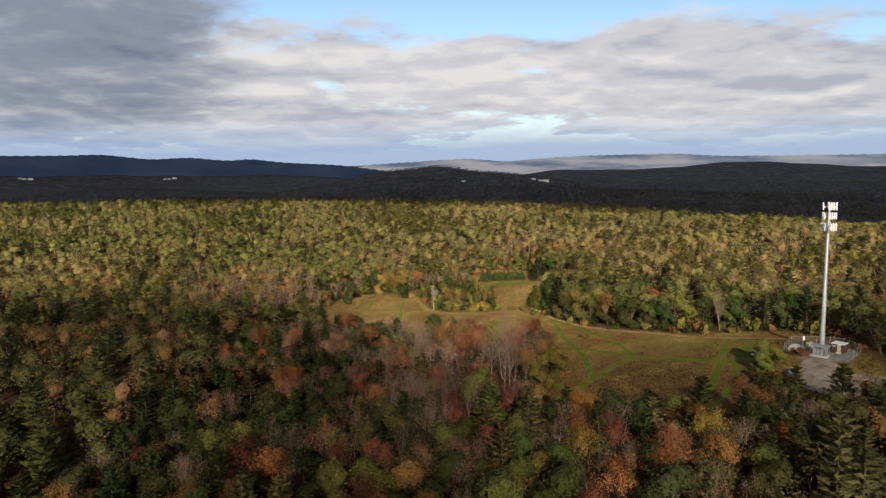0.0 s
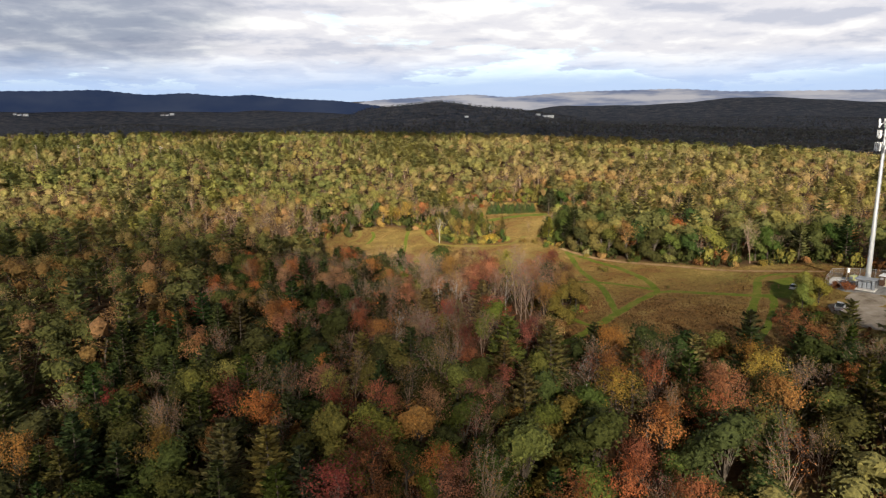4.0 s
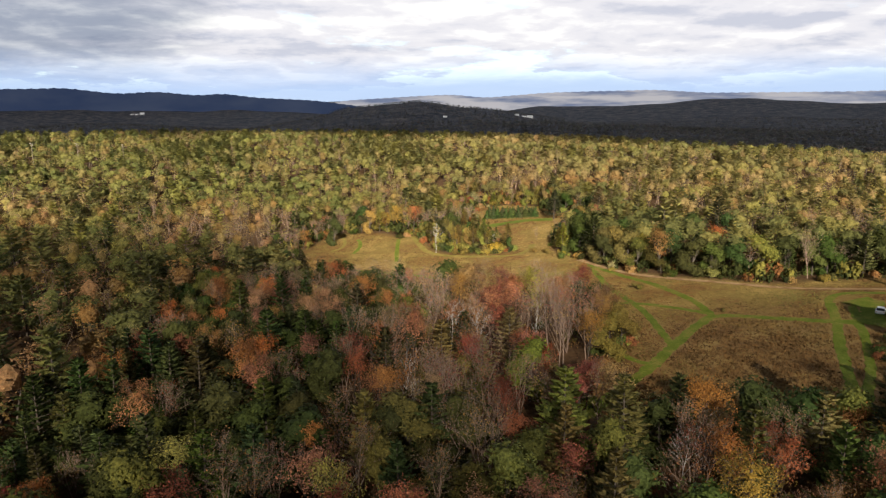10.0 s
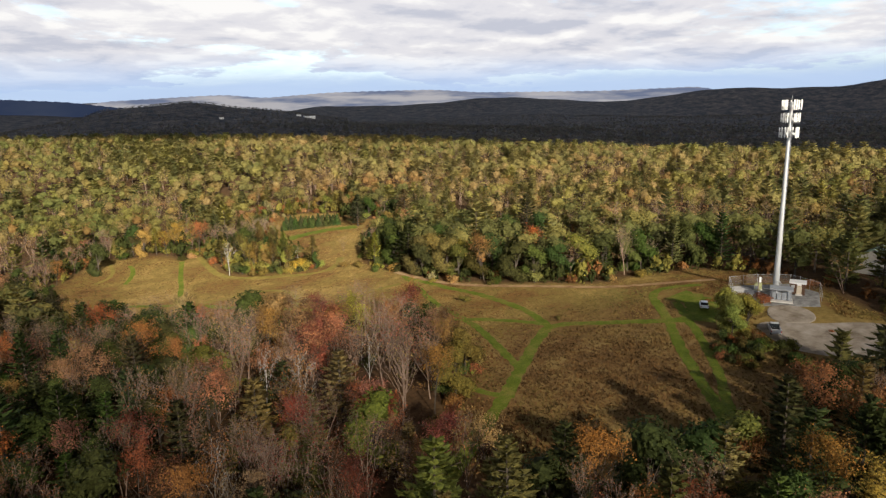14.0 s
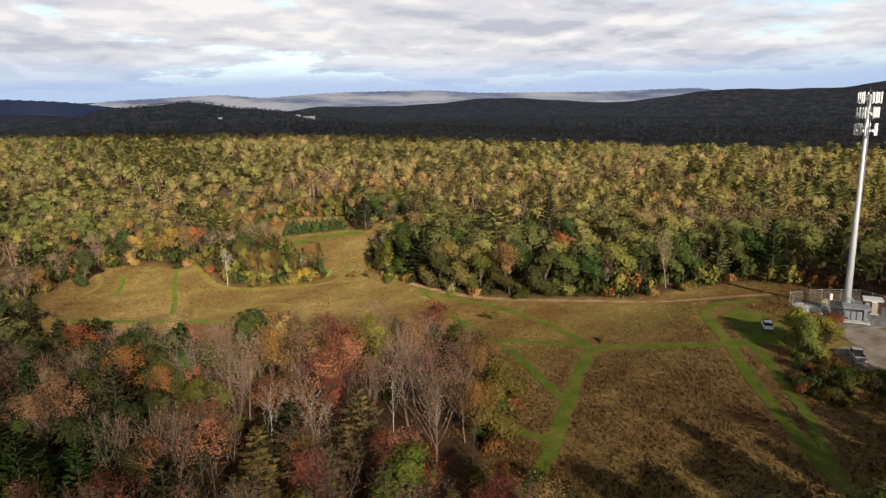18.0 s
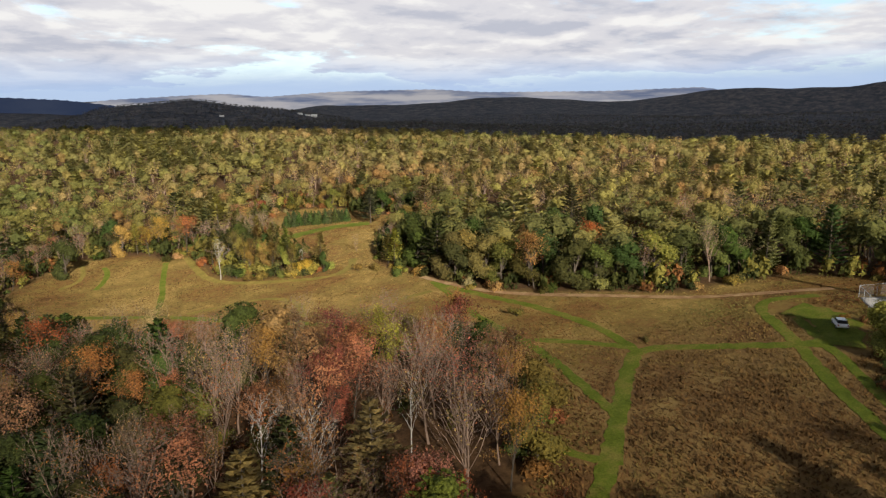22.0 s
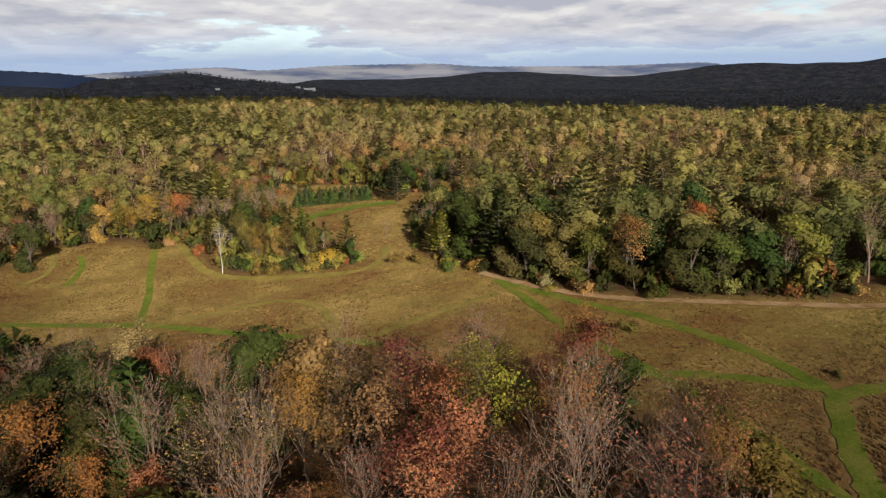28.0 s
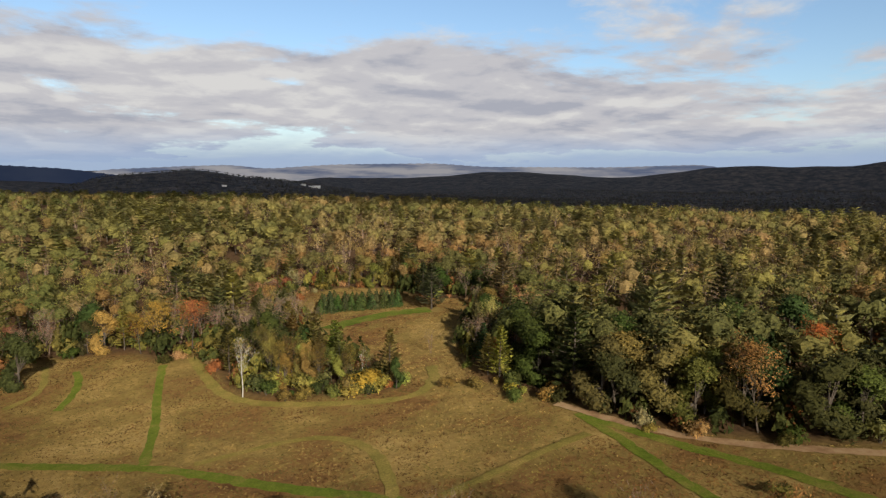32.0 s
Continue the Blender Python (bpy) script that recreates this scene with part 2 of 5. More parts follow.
MOWN = turf("mown_green_grass", [(0.32, (0.08, 0.118, 0.012)), (0.5, (0.125, 0.162, 0.02)), (0.66, (0.20, 0.185, 0.042))])
MOWN_DRY = turf("mown_faded_grass", [(0.32, (0.16, 0.14, 0.034)), (0.5, (0.23, 0.19, 0.05)), (0.68, (0.31, 0.23, 0.075))])
DIRT = simple("reddish_dirt_track", [(0.3, (0.20, 0.11, 0.055)), (0.55, (0.34, 0.22, 0.12)), (0.75, (0.42, 0.31, 0.18))], 0.5, 0.95, bump=0.05)
GRAVEL = simple("worn_gravel", [(0.3, (0.17, 0.135, 0.10)), (0.5, (0.31, 0.265, 0.215)), (0.72, (0.42, 0.37, 0.32))], 0.35, 0.95, bump=0.04)
CRUSHED = simple("grey_crushed_stone", [(0.3, (0.14, 0.14, 0.14)), (0.7, (0.33, 0.325, 0.32))], 0.9, 0.95, bump=0.04)
CONCRETE = simple("pale_concrete", [(0.3, (0.50, 0.48, 0.45)), (0.7, (0.70, 0.68, 0.65))], 0.6, 0.9, bump=0.01)
STEEL = simple("galvanised_steel", [(0.3, (0.36, 0.37, 0.38)), (0.7, (0.50, 0.51, 0.52))], 0.8, 0.5, 0.35, stretch=(1, 1, 0.15))
STEEL_DARK = simple("weathered_steel", [(0.3, (0.16, 0.17, 0.19)), (0.7, (0.32, 0.33, 0.36))], 1.2, 0.5, 0.4)
PANEL = simple("off_white_radome", [(0.3, (0.66, 0.66, 0.64)), (0.7, (0.80, 0.80, 0.78))], 1.5, 0.5)
CABINET = simple("grey_cabinet_paint", [(0.3, (0.20, 0.22, 0.25)), (0.7, (0.32, 0.34, 0.37))], 1.2, 0.5)
ROOF_WHITE = simple("white_metal_roof", [(0.3, (0.68, 0.68, 0.68)), (0.7, (0.82, 0.82, 0.82))], 0.7, 0.45)
BROWN_WALL = simple("brown_aggregate_wall", [(0.3, (0.055, 0.032, 0.022)), (0.7, (0.12, 0.07, 0.048))], 6, 0.95)
DOOR_PAINT = simple("tan_door_paint", [(0.3, (0.42, 0.36, 0.28)), (0.7, (0.52, 0.46, 0.37))], 2, 0.6)
WHITE_PAINT = simple("white_paint", [(0.3, (0.72, 0.72, 0.72)), (0.7, (0.84, 0.84, 0.84))], 1.0, 0.5)
GREEN_ROOF = simple("pale_green_metal_roof", [(0.3, (0.26, 0.36, 0.27)), (0.7, (0.38, 0.47, 0.37))], 0.6, 0.5)
GREY_WALL = simple("grey_siding", [(0.3, (0.30, 0.29, 0.27)), (0.7, (0.42, 0.41, 0.38))], 2.0, 0.8)
DARK_ROOF = simple("dark_shingle_roof", [(0.3, (0.06, 0.06, 0.065)), (0.7, (0.13, 0.12, 0.12))], 3.0, 0.9)
RUBBER = simple("black_rubber", [(0.3, (0.015, 0.015, 0.015)), (0.7, (0.035, 0.035, 0.035))], 4, 0.8)
CAR_SILVER = simple("silver_car_paint", [(0.3, (0.50, 0.51, 0.53)), (0.7, (0.60, 0.61, 0.63))], 0.5, 0.3, 0.5)
CAR_WHITE = simple("white_car_paint", [(0.3, (0.76, 0.77, 0.78)), (0.7, (0.84, 0.85, 0.86))], 0.5, 0.25)
DARK_GLASS = simple("dark_tinted_glass", [(0.3, (0.012, 0.014, 0.016)), (0.7, (0.03, 0.035, 0.04))], 0.5, 0.06)
BED_BLACK = simple("black_bed_liner", [(0.3, (0.02, 0.02, 0.02)), (0.7, (0.05, 0.05, 0.05))], 5, 0.9)
LAMP_RED = simple("red_lamp_lens", [(0.3, (0.35, 0.02, 0.02)), (0.7, (0.45, 0.03, 0.03))], 2, 0.2)
YELLOW_GREEN = simple("faded_yellow_green_paint", [(0.3, (0.36, 0.38, 0.18)), (0.7, (0.48, 0.49, 0.27))], 1, 0.6)
POLE_WOOD = simple("weathered_pole_wood", [(0.3, (0.12, 0.095, 0.075)), (0.7, (0.26, 0.22, 0.18))], 2, 0.95, stretch=(3, 3, 0.3))
STONE = simple("grey_fieldstone", [(0.3, (0.24, 0.23, 0.21)), (0.7, (0.42, 0.40, 0.37))], 2, 0.9, bump=0.03)


# ---------------------------------------------------------------- land
def smooth(s):
    s = np.clip(s, 0, 1)
    return s * s * (3 - 2 * s)


def hump(d):
    return np.exp(-d * d)


def ground_z(x, y):
    """Height of the land: a gentle slope near the meadow, a wooded rise, a valley and hills to the skyline."""
    x, y = np.asarray(x, float), np.asarray(y, float)
    near = 1 + 0.05 * np.clip(x - 50, -90, 75)
    near = near - 3.5 * np.exp(-(((x + 20) / 35) ** 2) - ((y - 250) / 50) ** 2)
    near = near + 2.3 * np.exp(-(((x - 115) / 22) ** 2) - ((y - 164) / 20) ** 2)
    near = near + 0.25 * np.sin(x * 0.11 + 1.3 * np.sin(y * 0.05)) * np.cos(y * 0.09)
    r = np.hypot(x, y)
    az = np.degrees(np.arctan2(x, y))
    rc = np.interp(az, [-60, -33, -8, 0, 10, 19, 33, 58, 90], [950, 900, 760, 720, 670, 620, 520, 480, 480])
    hc = np.interp(az, [-60, -33, -8, 0, 10, 19, 33, 58, 90], [20, 20, 19, 18, 14, 12, 10, 10, 10])
    a = smooth((r - 330) / (rc - 330))
    z = near * (1 - a) + hc * a
    z = z + a * 1.5 * np.sin(x * 0.021 + 2) * np.sin(y * 0.017)
    v = smooth((r - rc) / 330)
    z = z * (1 - v) + v * -16
    w = smooth((r - rc - 200) / 700)
    z = z + w * (9 * np.sin(x * 0.0052 + 1.1 * np.sin(y * 0.0031)) + 8 * np.sin(y * 0.0061 + 1.7 + x * 0.002))
    ahead = smooth((100 - np.abs(az)) / 15)
    ridges = (
        (4250, 620, [-100, -60, -33, -29, -26.4, -23, -20.2, -17.3, -15.5, -12.9, -8.4, -5, 2], [110, 110, 120, 122, 128, 107, 116, 100, 110, 92, 80, 60, 0]),
        (2550, 420, [-14, -9, -6, -3.8, 0, 3.2, 7, 12], [0, 40, 74, 84, 94, 72, 60, 30]),
        (4640, 360, [-9, -6, 0, 2.8, 5.6, 10.1, 12, 19, 23, 33, 40, 46], [40, 85, 105, 110, 95, 112, 118, 124, 108, 105, 115, 50]),
        (3500, 420, [4, 10.2, 16.8, 23, 28.7, 33, 36, 39.5, 42, 46, 50, 52, 54, 55.2, 58, 66, 80, 100], [30, 78, 92, 114, 96, 94, 106, 124, 128, 112, 114, 136, 166, 178, 172, 150, 120, 100]),
    )
    for r0, width, angles, heights in ridges:
        h = np.interp(az, angles, heights, left=heights[0] * 0.5, right=heights[-1] * 0.5) + 5
        z = z + ahead * h * hump((r - r0) / width)
    z = z + (1 - ahead) * 60 * smooth((r - 1200) / 2500)
    z = z + w * 3 * np.sin(x * 0.019) * np.sin(y * 0.023 + 0.5)
    return z


def gz(x, y):
    return float(ground_z(x, y))


MEADOW_WEST = [(-43, 250), (-53, 270), (-46, 300), (-40, 318), (-33, 316), (-22, 313), (-14, 302), (-9, 305), (-5, 311), (-4, 290), (0, 272), (7, 266), (16, 262), (25, 258)]
CLEARING = [(28, 262), (25, 273), (20, 287), (18, 318), (18, 342), (26, 364), (38, 367), (55, 358), (55, 336), (62, 334), (68, 326), (67, 313), (58, 298), (47, 280), (42, 264), (41, 250)]
MEADOW_EAST = [(46, 238), (51, 226), (64, 211), (88, 195), (100, 196), (116, 194), (124, 183), (126, 170), (124, 157), (121, 147), (124, 132), (122, 118), (111, 112), (101, 113), (96, 127), (86, 131), (82, 122), (72, 115), (60, 108)]
MEADOW_SOUTH = [(44, 117), (30, 121), (23, 128), (24, 140), (31, 150), (37, 160), (41, 174), (40, 184), (30, 188), (20, 192), (6, 200), (-12, 212), (-30, 230)]
MEADOW = np.array(MEADOW_WEST + CLEARING + MEADOW_EAST + MEADOW_SOUTH, float)


def inside(poly, x, y):
    x, y = np.asarray(x, float), np.asarray(y, float)
    hit = np.zeros(x.shape, bool)
    j = len(poly) - 1
    for i in range(len(poly)):
        xi, yi, xj, yj = *poly[i], *poly[j]
        if yi != yj:
            hit ^= ((yi > y) != (yj > y)) & (x < (xj - xi) * (y - yi) / (yj - yi) + xi)
        j = i
    return hit


def edge_distance(poly, x, y):
    x, y = np.asarray(x, float), np.asarray(y, float)
    best = np.full(x.shape, 1e9)
    for (ax, ay), (bx, by) in zip(poly, np.roll(poly, -1, 0)):
        dx, dy = bx - ax, by - ay
        t = np.clip(((x - ax) * dx + (y - ay) * dy) / (dx * dx + dy * dy + 1e-9), 0, 1)
        best = np.minimum(best, np.hypot(x - ax - t * dx, y - ay - t * dy))
    return best


def quad_mesh(name, verts, quads=None, mat=None, tint=None, attr="tint", normals=None, sides=4):
    """A mesh from an array of corners: so many sides to a face."""
    me = bpy.data.meshes.new(name)
    verts = np.asarray(verts, np.float32).reshape(-1, 3)
    quads = np.arange(len(verts), dtype=np.int32) if quads is None else np.asarray(quads, np.int32).ravel()
    me.vertices.add(len(verts))
    me.vertices.foreach_set("co", verts.ravel())
    me.loops.add(len(quads))
    me.loops.foreach_set("vertex_index", quads)
    me.polygons.add(len(quads) // sides)
    me.polygons.foreach_set("loop_start", np.arange(0, len(quads), sides, dtype=np.int32))
    me.update(calc_edges=True)
    if normals is not None:
        me.polygons.foreach_set("use_smooth", np.ones(len(me.polygons), bool))
        me.normals_split_custom_set_from_vertices(np.asarray(normals, np.float32))
    if tint is not None:
        at = me.color_attributes.new(attr, "FLOAT_COLOR", "POINT")
        at.data.foreach_set("color", np.asarray(tint, np.float32).ravel())
    if mat:
        me.materials.append(mat)
    return me


def make_ground():
    fine = np.arange(-66, 84.1, 0.75)
    angles = np.radians(np.concatenate([fine, np.arange(90, 293, 6.0)]))
    radii = np.concatenate([np.arange(6, 400, 4.0), np.geomspace(400, 4850, 95)])
    A, R = np.meshgrid(angles, radii)
    X, Y = np.sin(A) * R, np.cos(A) * R
    Z = ground_z(X, Y)
    na, nr = len(angles), len(radii)
    verts = np.stack([X, Y, Z], -1).reshape(-1, 3)
    i, j = np.meshgrid(np.arange(nr - 1), np.arange(na), indexing="ij")
    jn = (j + 1) % na
    quads = np.stack([i * na + j, i * na + jn, (i + 1) * na + jn, (i + 1) * na + j], -1).reshape(-1, 4)[:, ::-1]
    centre = len(verts)
    verts = np.vstack([verts, [[0, 0, gz(0, 0)]]])
    k = np.arange(0, na - 1, 2)
    cap = np.stack([np.full_like(k, centre), (k + 2) % na, k + 1, k], -1)[:, ::-1]
    quads = np.vstack([quads, cap[:, ::-1]])
    ins = inside(MEADOW, verts[:, 0], verts[:, 1])
    d = edge_distance(MEADOW, verts[:, 0], verts[:, 1])
    meadow = np.clip(0.5 + np.where(ins, d, -d) / 4, 0, 1)
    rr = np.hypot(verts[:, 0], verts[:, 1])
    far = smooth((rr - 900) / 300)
    weeds = 0.85 * smooth(1.6 - np.hypot((verts[:, 0] - 66) / 26, (verts[:, 1] - 146) / 30))
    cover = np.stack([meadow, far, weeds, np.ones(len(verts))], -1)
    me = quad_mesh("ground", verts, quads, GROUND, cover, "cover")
    me.polygons.foreach_set("use_smooth", np.ones(len(me.polygons), bool))
    return tagged(new("ground", me), "rolling land with a dry autumn meadow and leaf-strewn forest floor", "ground", kind="structure")


make_ground()


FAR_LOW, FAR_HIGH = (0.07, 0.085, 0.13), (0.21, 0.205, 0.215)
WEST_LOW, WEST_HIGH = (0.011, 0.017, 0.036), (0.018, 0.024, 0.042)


def far_ridge(name, radius, angles, heights, low, high, streak, label):
    """A skyline ridge as a plain backdrop of distance, its haze a painted glow."""
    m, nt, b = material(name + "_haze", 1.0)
    # low and high tones imitate streaks of cloud shade and sun
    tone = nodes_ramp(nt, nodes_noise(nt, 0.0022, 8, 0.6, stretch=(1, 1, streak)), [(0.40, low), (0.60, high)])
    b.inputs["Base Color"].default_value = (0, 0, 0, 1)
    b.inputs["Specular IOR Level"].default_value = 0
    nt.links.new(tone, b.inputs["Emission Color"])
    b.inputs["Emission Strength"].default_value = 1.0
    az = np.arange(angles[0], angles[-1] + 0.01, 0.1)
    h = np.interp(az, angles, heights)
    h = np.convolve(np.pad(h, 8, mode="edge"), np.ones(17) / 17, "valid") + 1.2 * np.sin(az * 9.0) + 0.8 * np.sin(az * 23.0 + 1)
    X, Y = np.sin(np.radians(az)) * radius, np.cos(np.radians(az)) * radius
    V = np.concatenate([np.stack([X, Y, np.full(len(az), -40.0)], -1), np.stack([X, Y, h], -1), np.stack([X * 1.03, Y * 1.03, h - 60], -1)])
    n = len(az)
    i = np.arange(n - 1)
    quads = np.concatenate([np.stack([i + k * n, i + 1 + k * n, i + 1 + (k + 1) * n, i + (k + 1) * n], -1) for k in (0, 1)])
    tagged(new(name, quad_mesh(name, V, quads, m)), label, "hills", kind="structure")


far_ridge("backdrop_north", 4060, [-9, -6, 0, 2.8, 5.6, 10.1, 12, 19, 23, 33, 40, 46], [58, 110, 134, 142, 122, 146, 151, 158, 138, 134, 146, 58], FAR_LOW, FAR_HIGH, 9.0, "pale ridge backdrop along the skyline with painted haze")
far_ridge("backdrop_west", 3720, [-46, -33, -29, -26.4, -23, -20.2, -17.3, -15.5, -12.9, -8.4, -5, 2], [140, 154, 156, 163, 137, 149, 130, 141, 120, 106, 77, 6], WEST_LOW, WEST_HIGH, 3.0, "wooded ridge backdrop along the skyline, tinted blue by painted haze")


def strip(name, line, width, mat, lift, label, seed=0, wobble=0.25):
    """A path laid on the land along a line, with uneven edges."""
    rng = np.random.default_rng(seed)
    pts = np.array(line, float)
    width = width * 0.8
    # a rounded line through the points
    for _ in range(3):
        a, b = pts[:-1], pts[1:]
        mid = np.empty((2 * len(a), 2))
        mid[0::2], mid[1::2] = 0.75 * a + 0.25 * b, 0.25 * a + 0.75 * b
        pts = np.vstack([pts[:1], mid, pts[-1:]])
    seg = np.hypot(*np.diff(pts, axis=0).T)
    s = np.concatenate([[0], np.cumsum(seg)])
    t = np.linspace(0, s[-1], max(3, int(s[-1] / 1.2)))
    px, py = np.interp(t, s, pts[:, 0]), np.interp(t, s, pts[:, 1])
    dx, dy = np.gradient(px), np.gradient(py)
    n = np.hypot(dx, dy) + 1e-9
    nx, ny = -dy / n, dx / n
    rows = []
    for k in (-1, -0.4, 0.4, 1):
        w = k * width / 2 * (1 + (wobble * rng.uniform(-1, 1, len(t)) if abs(k) == 1 else 0))
        x, y = px + nx * w, py + ny * w
        rows.append(np.stack([x, y, ground_z(x, y) + (lift if abs(k) < 1 else lift - 0.03)], -1))
    V = np.stack(rows, 1)
    m = len(t)
    i, j = np.meshgrid(np.arange(m - 1), np.arange(3), indexing="ij")
    quads = np.stack([i * 4 + j, (i + 1) * 4 + j, (i + 1) * 4 + j + 1, i * 4 + j + 1], -1).reshape(-1, 4)[:, ::-1]
    me = quad_mesh(name, V, quads, mat)
    me.polygons.foreach_set("use_smooth", np.ones(len(me.polygons), bool))
    return tagged(new(name, me), label, "path", kind="structure")


TRAILS = [
    ("mown_path", [(18, 124), (28, 135), (38, 146), (47, 157), (56, 168), (63, 175), (72, 170), (84, 163), (88, 161)], 3.0, MOWN),
    ("mown_path", [(61, 116), (67, 130), (75, 146), (83, 160), (89, 172), (92, 179), (98, 182), (106, 178)], 2.6, MOWN),
    ("mown_path", [(64, 122), (72, 133), (78, 142), (84, 152), (88, 161), (93, 171)], 2.2, MOWN),
    ("mown_path", [(62, 174), (63, 184), (61, 194), (58, 206), (52, 218), (47, 232)], 2.6, MOWN),
    ("mown_path", [(46, 156), (47, 167), (48, 180), (47, 193), (46, 207), (47, 220), (47, 232)], 2.2, MOWN),
    ("mown_path", [(34, 154), (37, 148), (40, 146)], 2.0, MOWN),
    ("mown_path", [(47, 187), (54, 183), (62, 176)], 2.4, MOWN),
    ("mown_path", [(28, 194), (36, 190), (47, 187)], 2.6, MOWN),
    ("mown_path", [(-14, 300), (-14.5, 284), (-14, 268), (-15, 250)], 2.0, MOWN),
    ("mown_path", [(-48, 262), (-35, 259), (-15, 250), (-4, 238), (3, 230), (12, 222), (22, 210)], 2.6, MOWN),
    ("mown_path", [(13, 214), (14.5, 222), (16, 231), (15, 239), (11, 245), (4, 247), (-8, 246)], 2.0, MOWN_DRY),
    ("mown_path", [(19, 217), (26, 219), (34, 222), (44, 225)], 2.0, MOWN_DRY),
    ("mown_path", [(-31, 303), (-29, 293), (-31, 281)], 1.8, MOWN),
    ("mown_path", [(-38, 310), (-35, 292), (-40, 284)], 1.6, MOWN_DRY),
    ("mown_path", [(-8, 302), (-6, 290), (-4, 278), (0, 269), (8, 262), (18, 256), (27, 252), (33, 258), (36, 268)], 2.6, MOWN_DRY),
    ("mown_path", [(24, 311), (32, 316), (42, 319), (53, 318)], 8.0, MOWN),
    ("mown_path", [(89, 159), (93, 162), (96, 166), (97, 171), (96, 175)], 8.5, MOWN),
    ("dirt_track", [(46, 237), (53, 220), (65, 208), (77, 199), (89, 191), (101, 185), (112, 180)], 2.4, DIRT),
]
for k, (name, line, width, mat) in enumerate(TRAILS):
    label = {MOWN: "green mown grass path through the dry meadow", MOWN_DRY: "faded mown strip of short tan grass", DIRT: "reddish dirt track beside the wood's edge"}[mat]
    strip(name, line, width, mat, 0.10 + 0.006 * k, label, k)


def patch(name, outline, mat, lift, label, category, seed=0, rounds=2):
    """A laid surface on the land with an uneven outline."""
    rng = np.random.default_rng(seed)
    pts = np.array(outline, float)
    for _ in range(rounds):
        a, b = pts, np.roll(pts, -1, 0)
        mid = np.empty((2 * len(a), 2))
        mid[0::2], mid[1::2] = 0.75 * a + 0.25 * b, 0.25 * a + 0.75 * b
        pts = mid
    c = pts.mean(0)
    bm = bmesh.new()
    rings = []
    for f in (1.0, 0.97, 0.7, 0.35):
        ring = []
        for p in pts:
            q = c + (p - c) * f * (1 + (0.015 * rng.uniform(-1, 1) if f == 1 else 0))
            ring.append(bm.verts.new((q[0], q[1], gz(*q) + (lift if f < 1 else lift - 0.08))))
        rings.append(ring)
    mid = bm.verts.new((c[0], c[1], gz(*c) + lift))
    n = len(pts)
    for a, b in zip(rings, rings[1:]):
        for i in range(n):
            bm.faces.new((a[i], a[(i + 1) % n], b[(i + 1) % n], b[i]))
    for i in range(n):
        bm.faces.new((rings[-1][i], rings[-1][(i + 1) % n], mid))
    bmesh.ops.recalc_face_normals(bm, faces=bm.faces)
    if sum(f.normal.z for f in bm.faces) < 0:
        bmesh.ops.reverse_faces(bm, faces=bm.faces)
    me = bpy.data.meshes.new(name)
    bm.to_mesh(me)
    bm.free()
    me.materials.append(mat)
    return tagged(new(name, me), label, category, kind="structure")


patch("gravel_lot", [(97, 152), (101, 151), (106, 146), (113, 143), (118, 140), (120, 133), (110, 130), (101, 131), (95.5, 136), (94, 142), (95, 147)], GRAVEL, 0.10, "worn gravel parking lot below the tower compound", "parking lot", 1)
patch("gravel_drive", [(100, 151), (107, 145), (112, 152), (106, 158)], GRAVEL, 0.14, "short gravel drive up to the compound gate", "driveway", 2)
patch("compound_yard", [(103.2, 164.4), (109.5, 172.4), (121.2, 166.2), (121.2, 157.8), (114, 151), (104.6, 157.6)], CRUSHED, 0.16, "grey crushed stone yard around the tower foot", "yard", 3, 0)
patch("concrete_apron", [(109.5, 172.5), (112, 168), (107.5, 162), (103.8, 164.4)], CONCRETE, 0.22, "pale concrete apron beside the fence", "pavement", 4)


# ---------------------------------------------------------------- trees
def tubes(P0, P1, R0, R1, k=3):
    """Tapered limbs between pairs of points, as faces of four corners."""
    P0, P1 = np.atleast_2d(P0), np.atleast_2d(P1)
    R0, R1 = np.atleast_1d(R0), np.atleast_1d(R1)
    ax = P1 - P0
    ax = ax / (np.linalg.norm(ax, axis=1, keepdims=True) + 1e-9)
    ref = np.where(np.abs(ax[:, 2:]) < 0.9, [[0, 0, 1.0]], [[1.0, 0, 0]])
    u = np.cross(ax, ref)
    u /= np.linalg.norm(u, axis=1, keepdims=True) + 1e-9
    v = np.cross(ax, u)
    a = np.arange(k + 1) * 2 * np.pi / k
    ring = np.cos(a)[None, :, None] * u[:, None] + np.sin(a)[None, :, None] * v[:, None]
    lo = P0[:, None] + ring * R0[:, None, None]
    hi = P1[:, None] + ring * R1[:, None, None]
    q = np.stack([lo[:, :-1], lo[:, 1:], hi[:, 1:], hi[:, :-1]], 2)
    return q.reshape(-1, 4, 3)


def unit(v):
    return v / (np.linalg.norm(v, axis=-1, keepdims=True) + 1e-9)


def halves(q):
    """Four-cornered faces as triangles."""
    return np.concatenate([q[:, [0, 1, 2]], q[:, [0, 2, 3]]])


def blades(P0, P1, R0):
    """The finest twigs, one tapering blade each."""
    d = P1 - P0
    side = unit(np.cross(d, np.roll(d, 1, axis=1) + [0.3, 0.2, 0.9])) * R0[:, None]
    return np.stack([P0 - side, P0 + side, P1 + d * 0.15], 1)


def facing(tri, nrm):
    """Turns each triangle's front to the side that its normal shows."""
    own = np.cross(tri[:, 1] - tri[:, 0], tri[:, 2] - tri[:, 0])
    back = (own * nrm).sum(1) < 0
    tri[back] = tri[back][:, ::-1]
    return tri


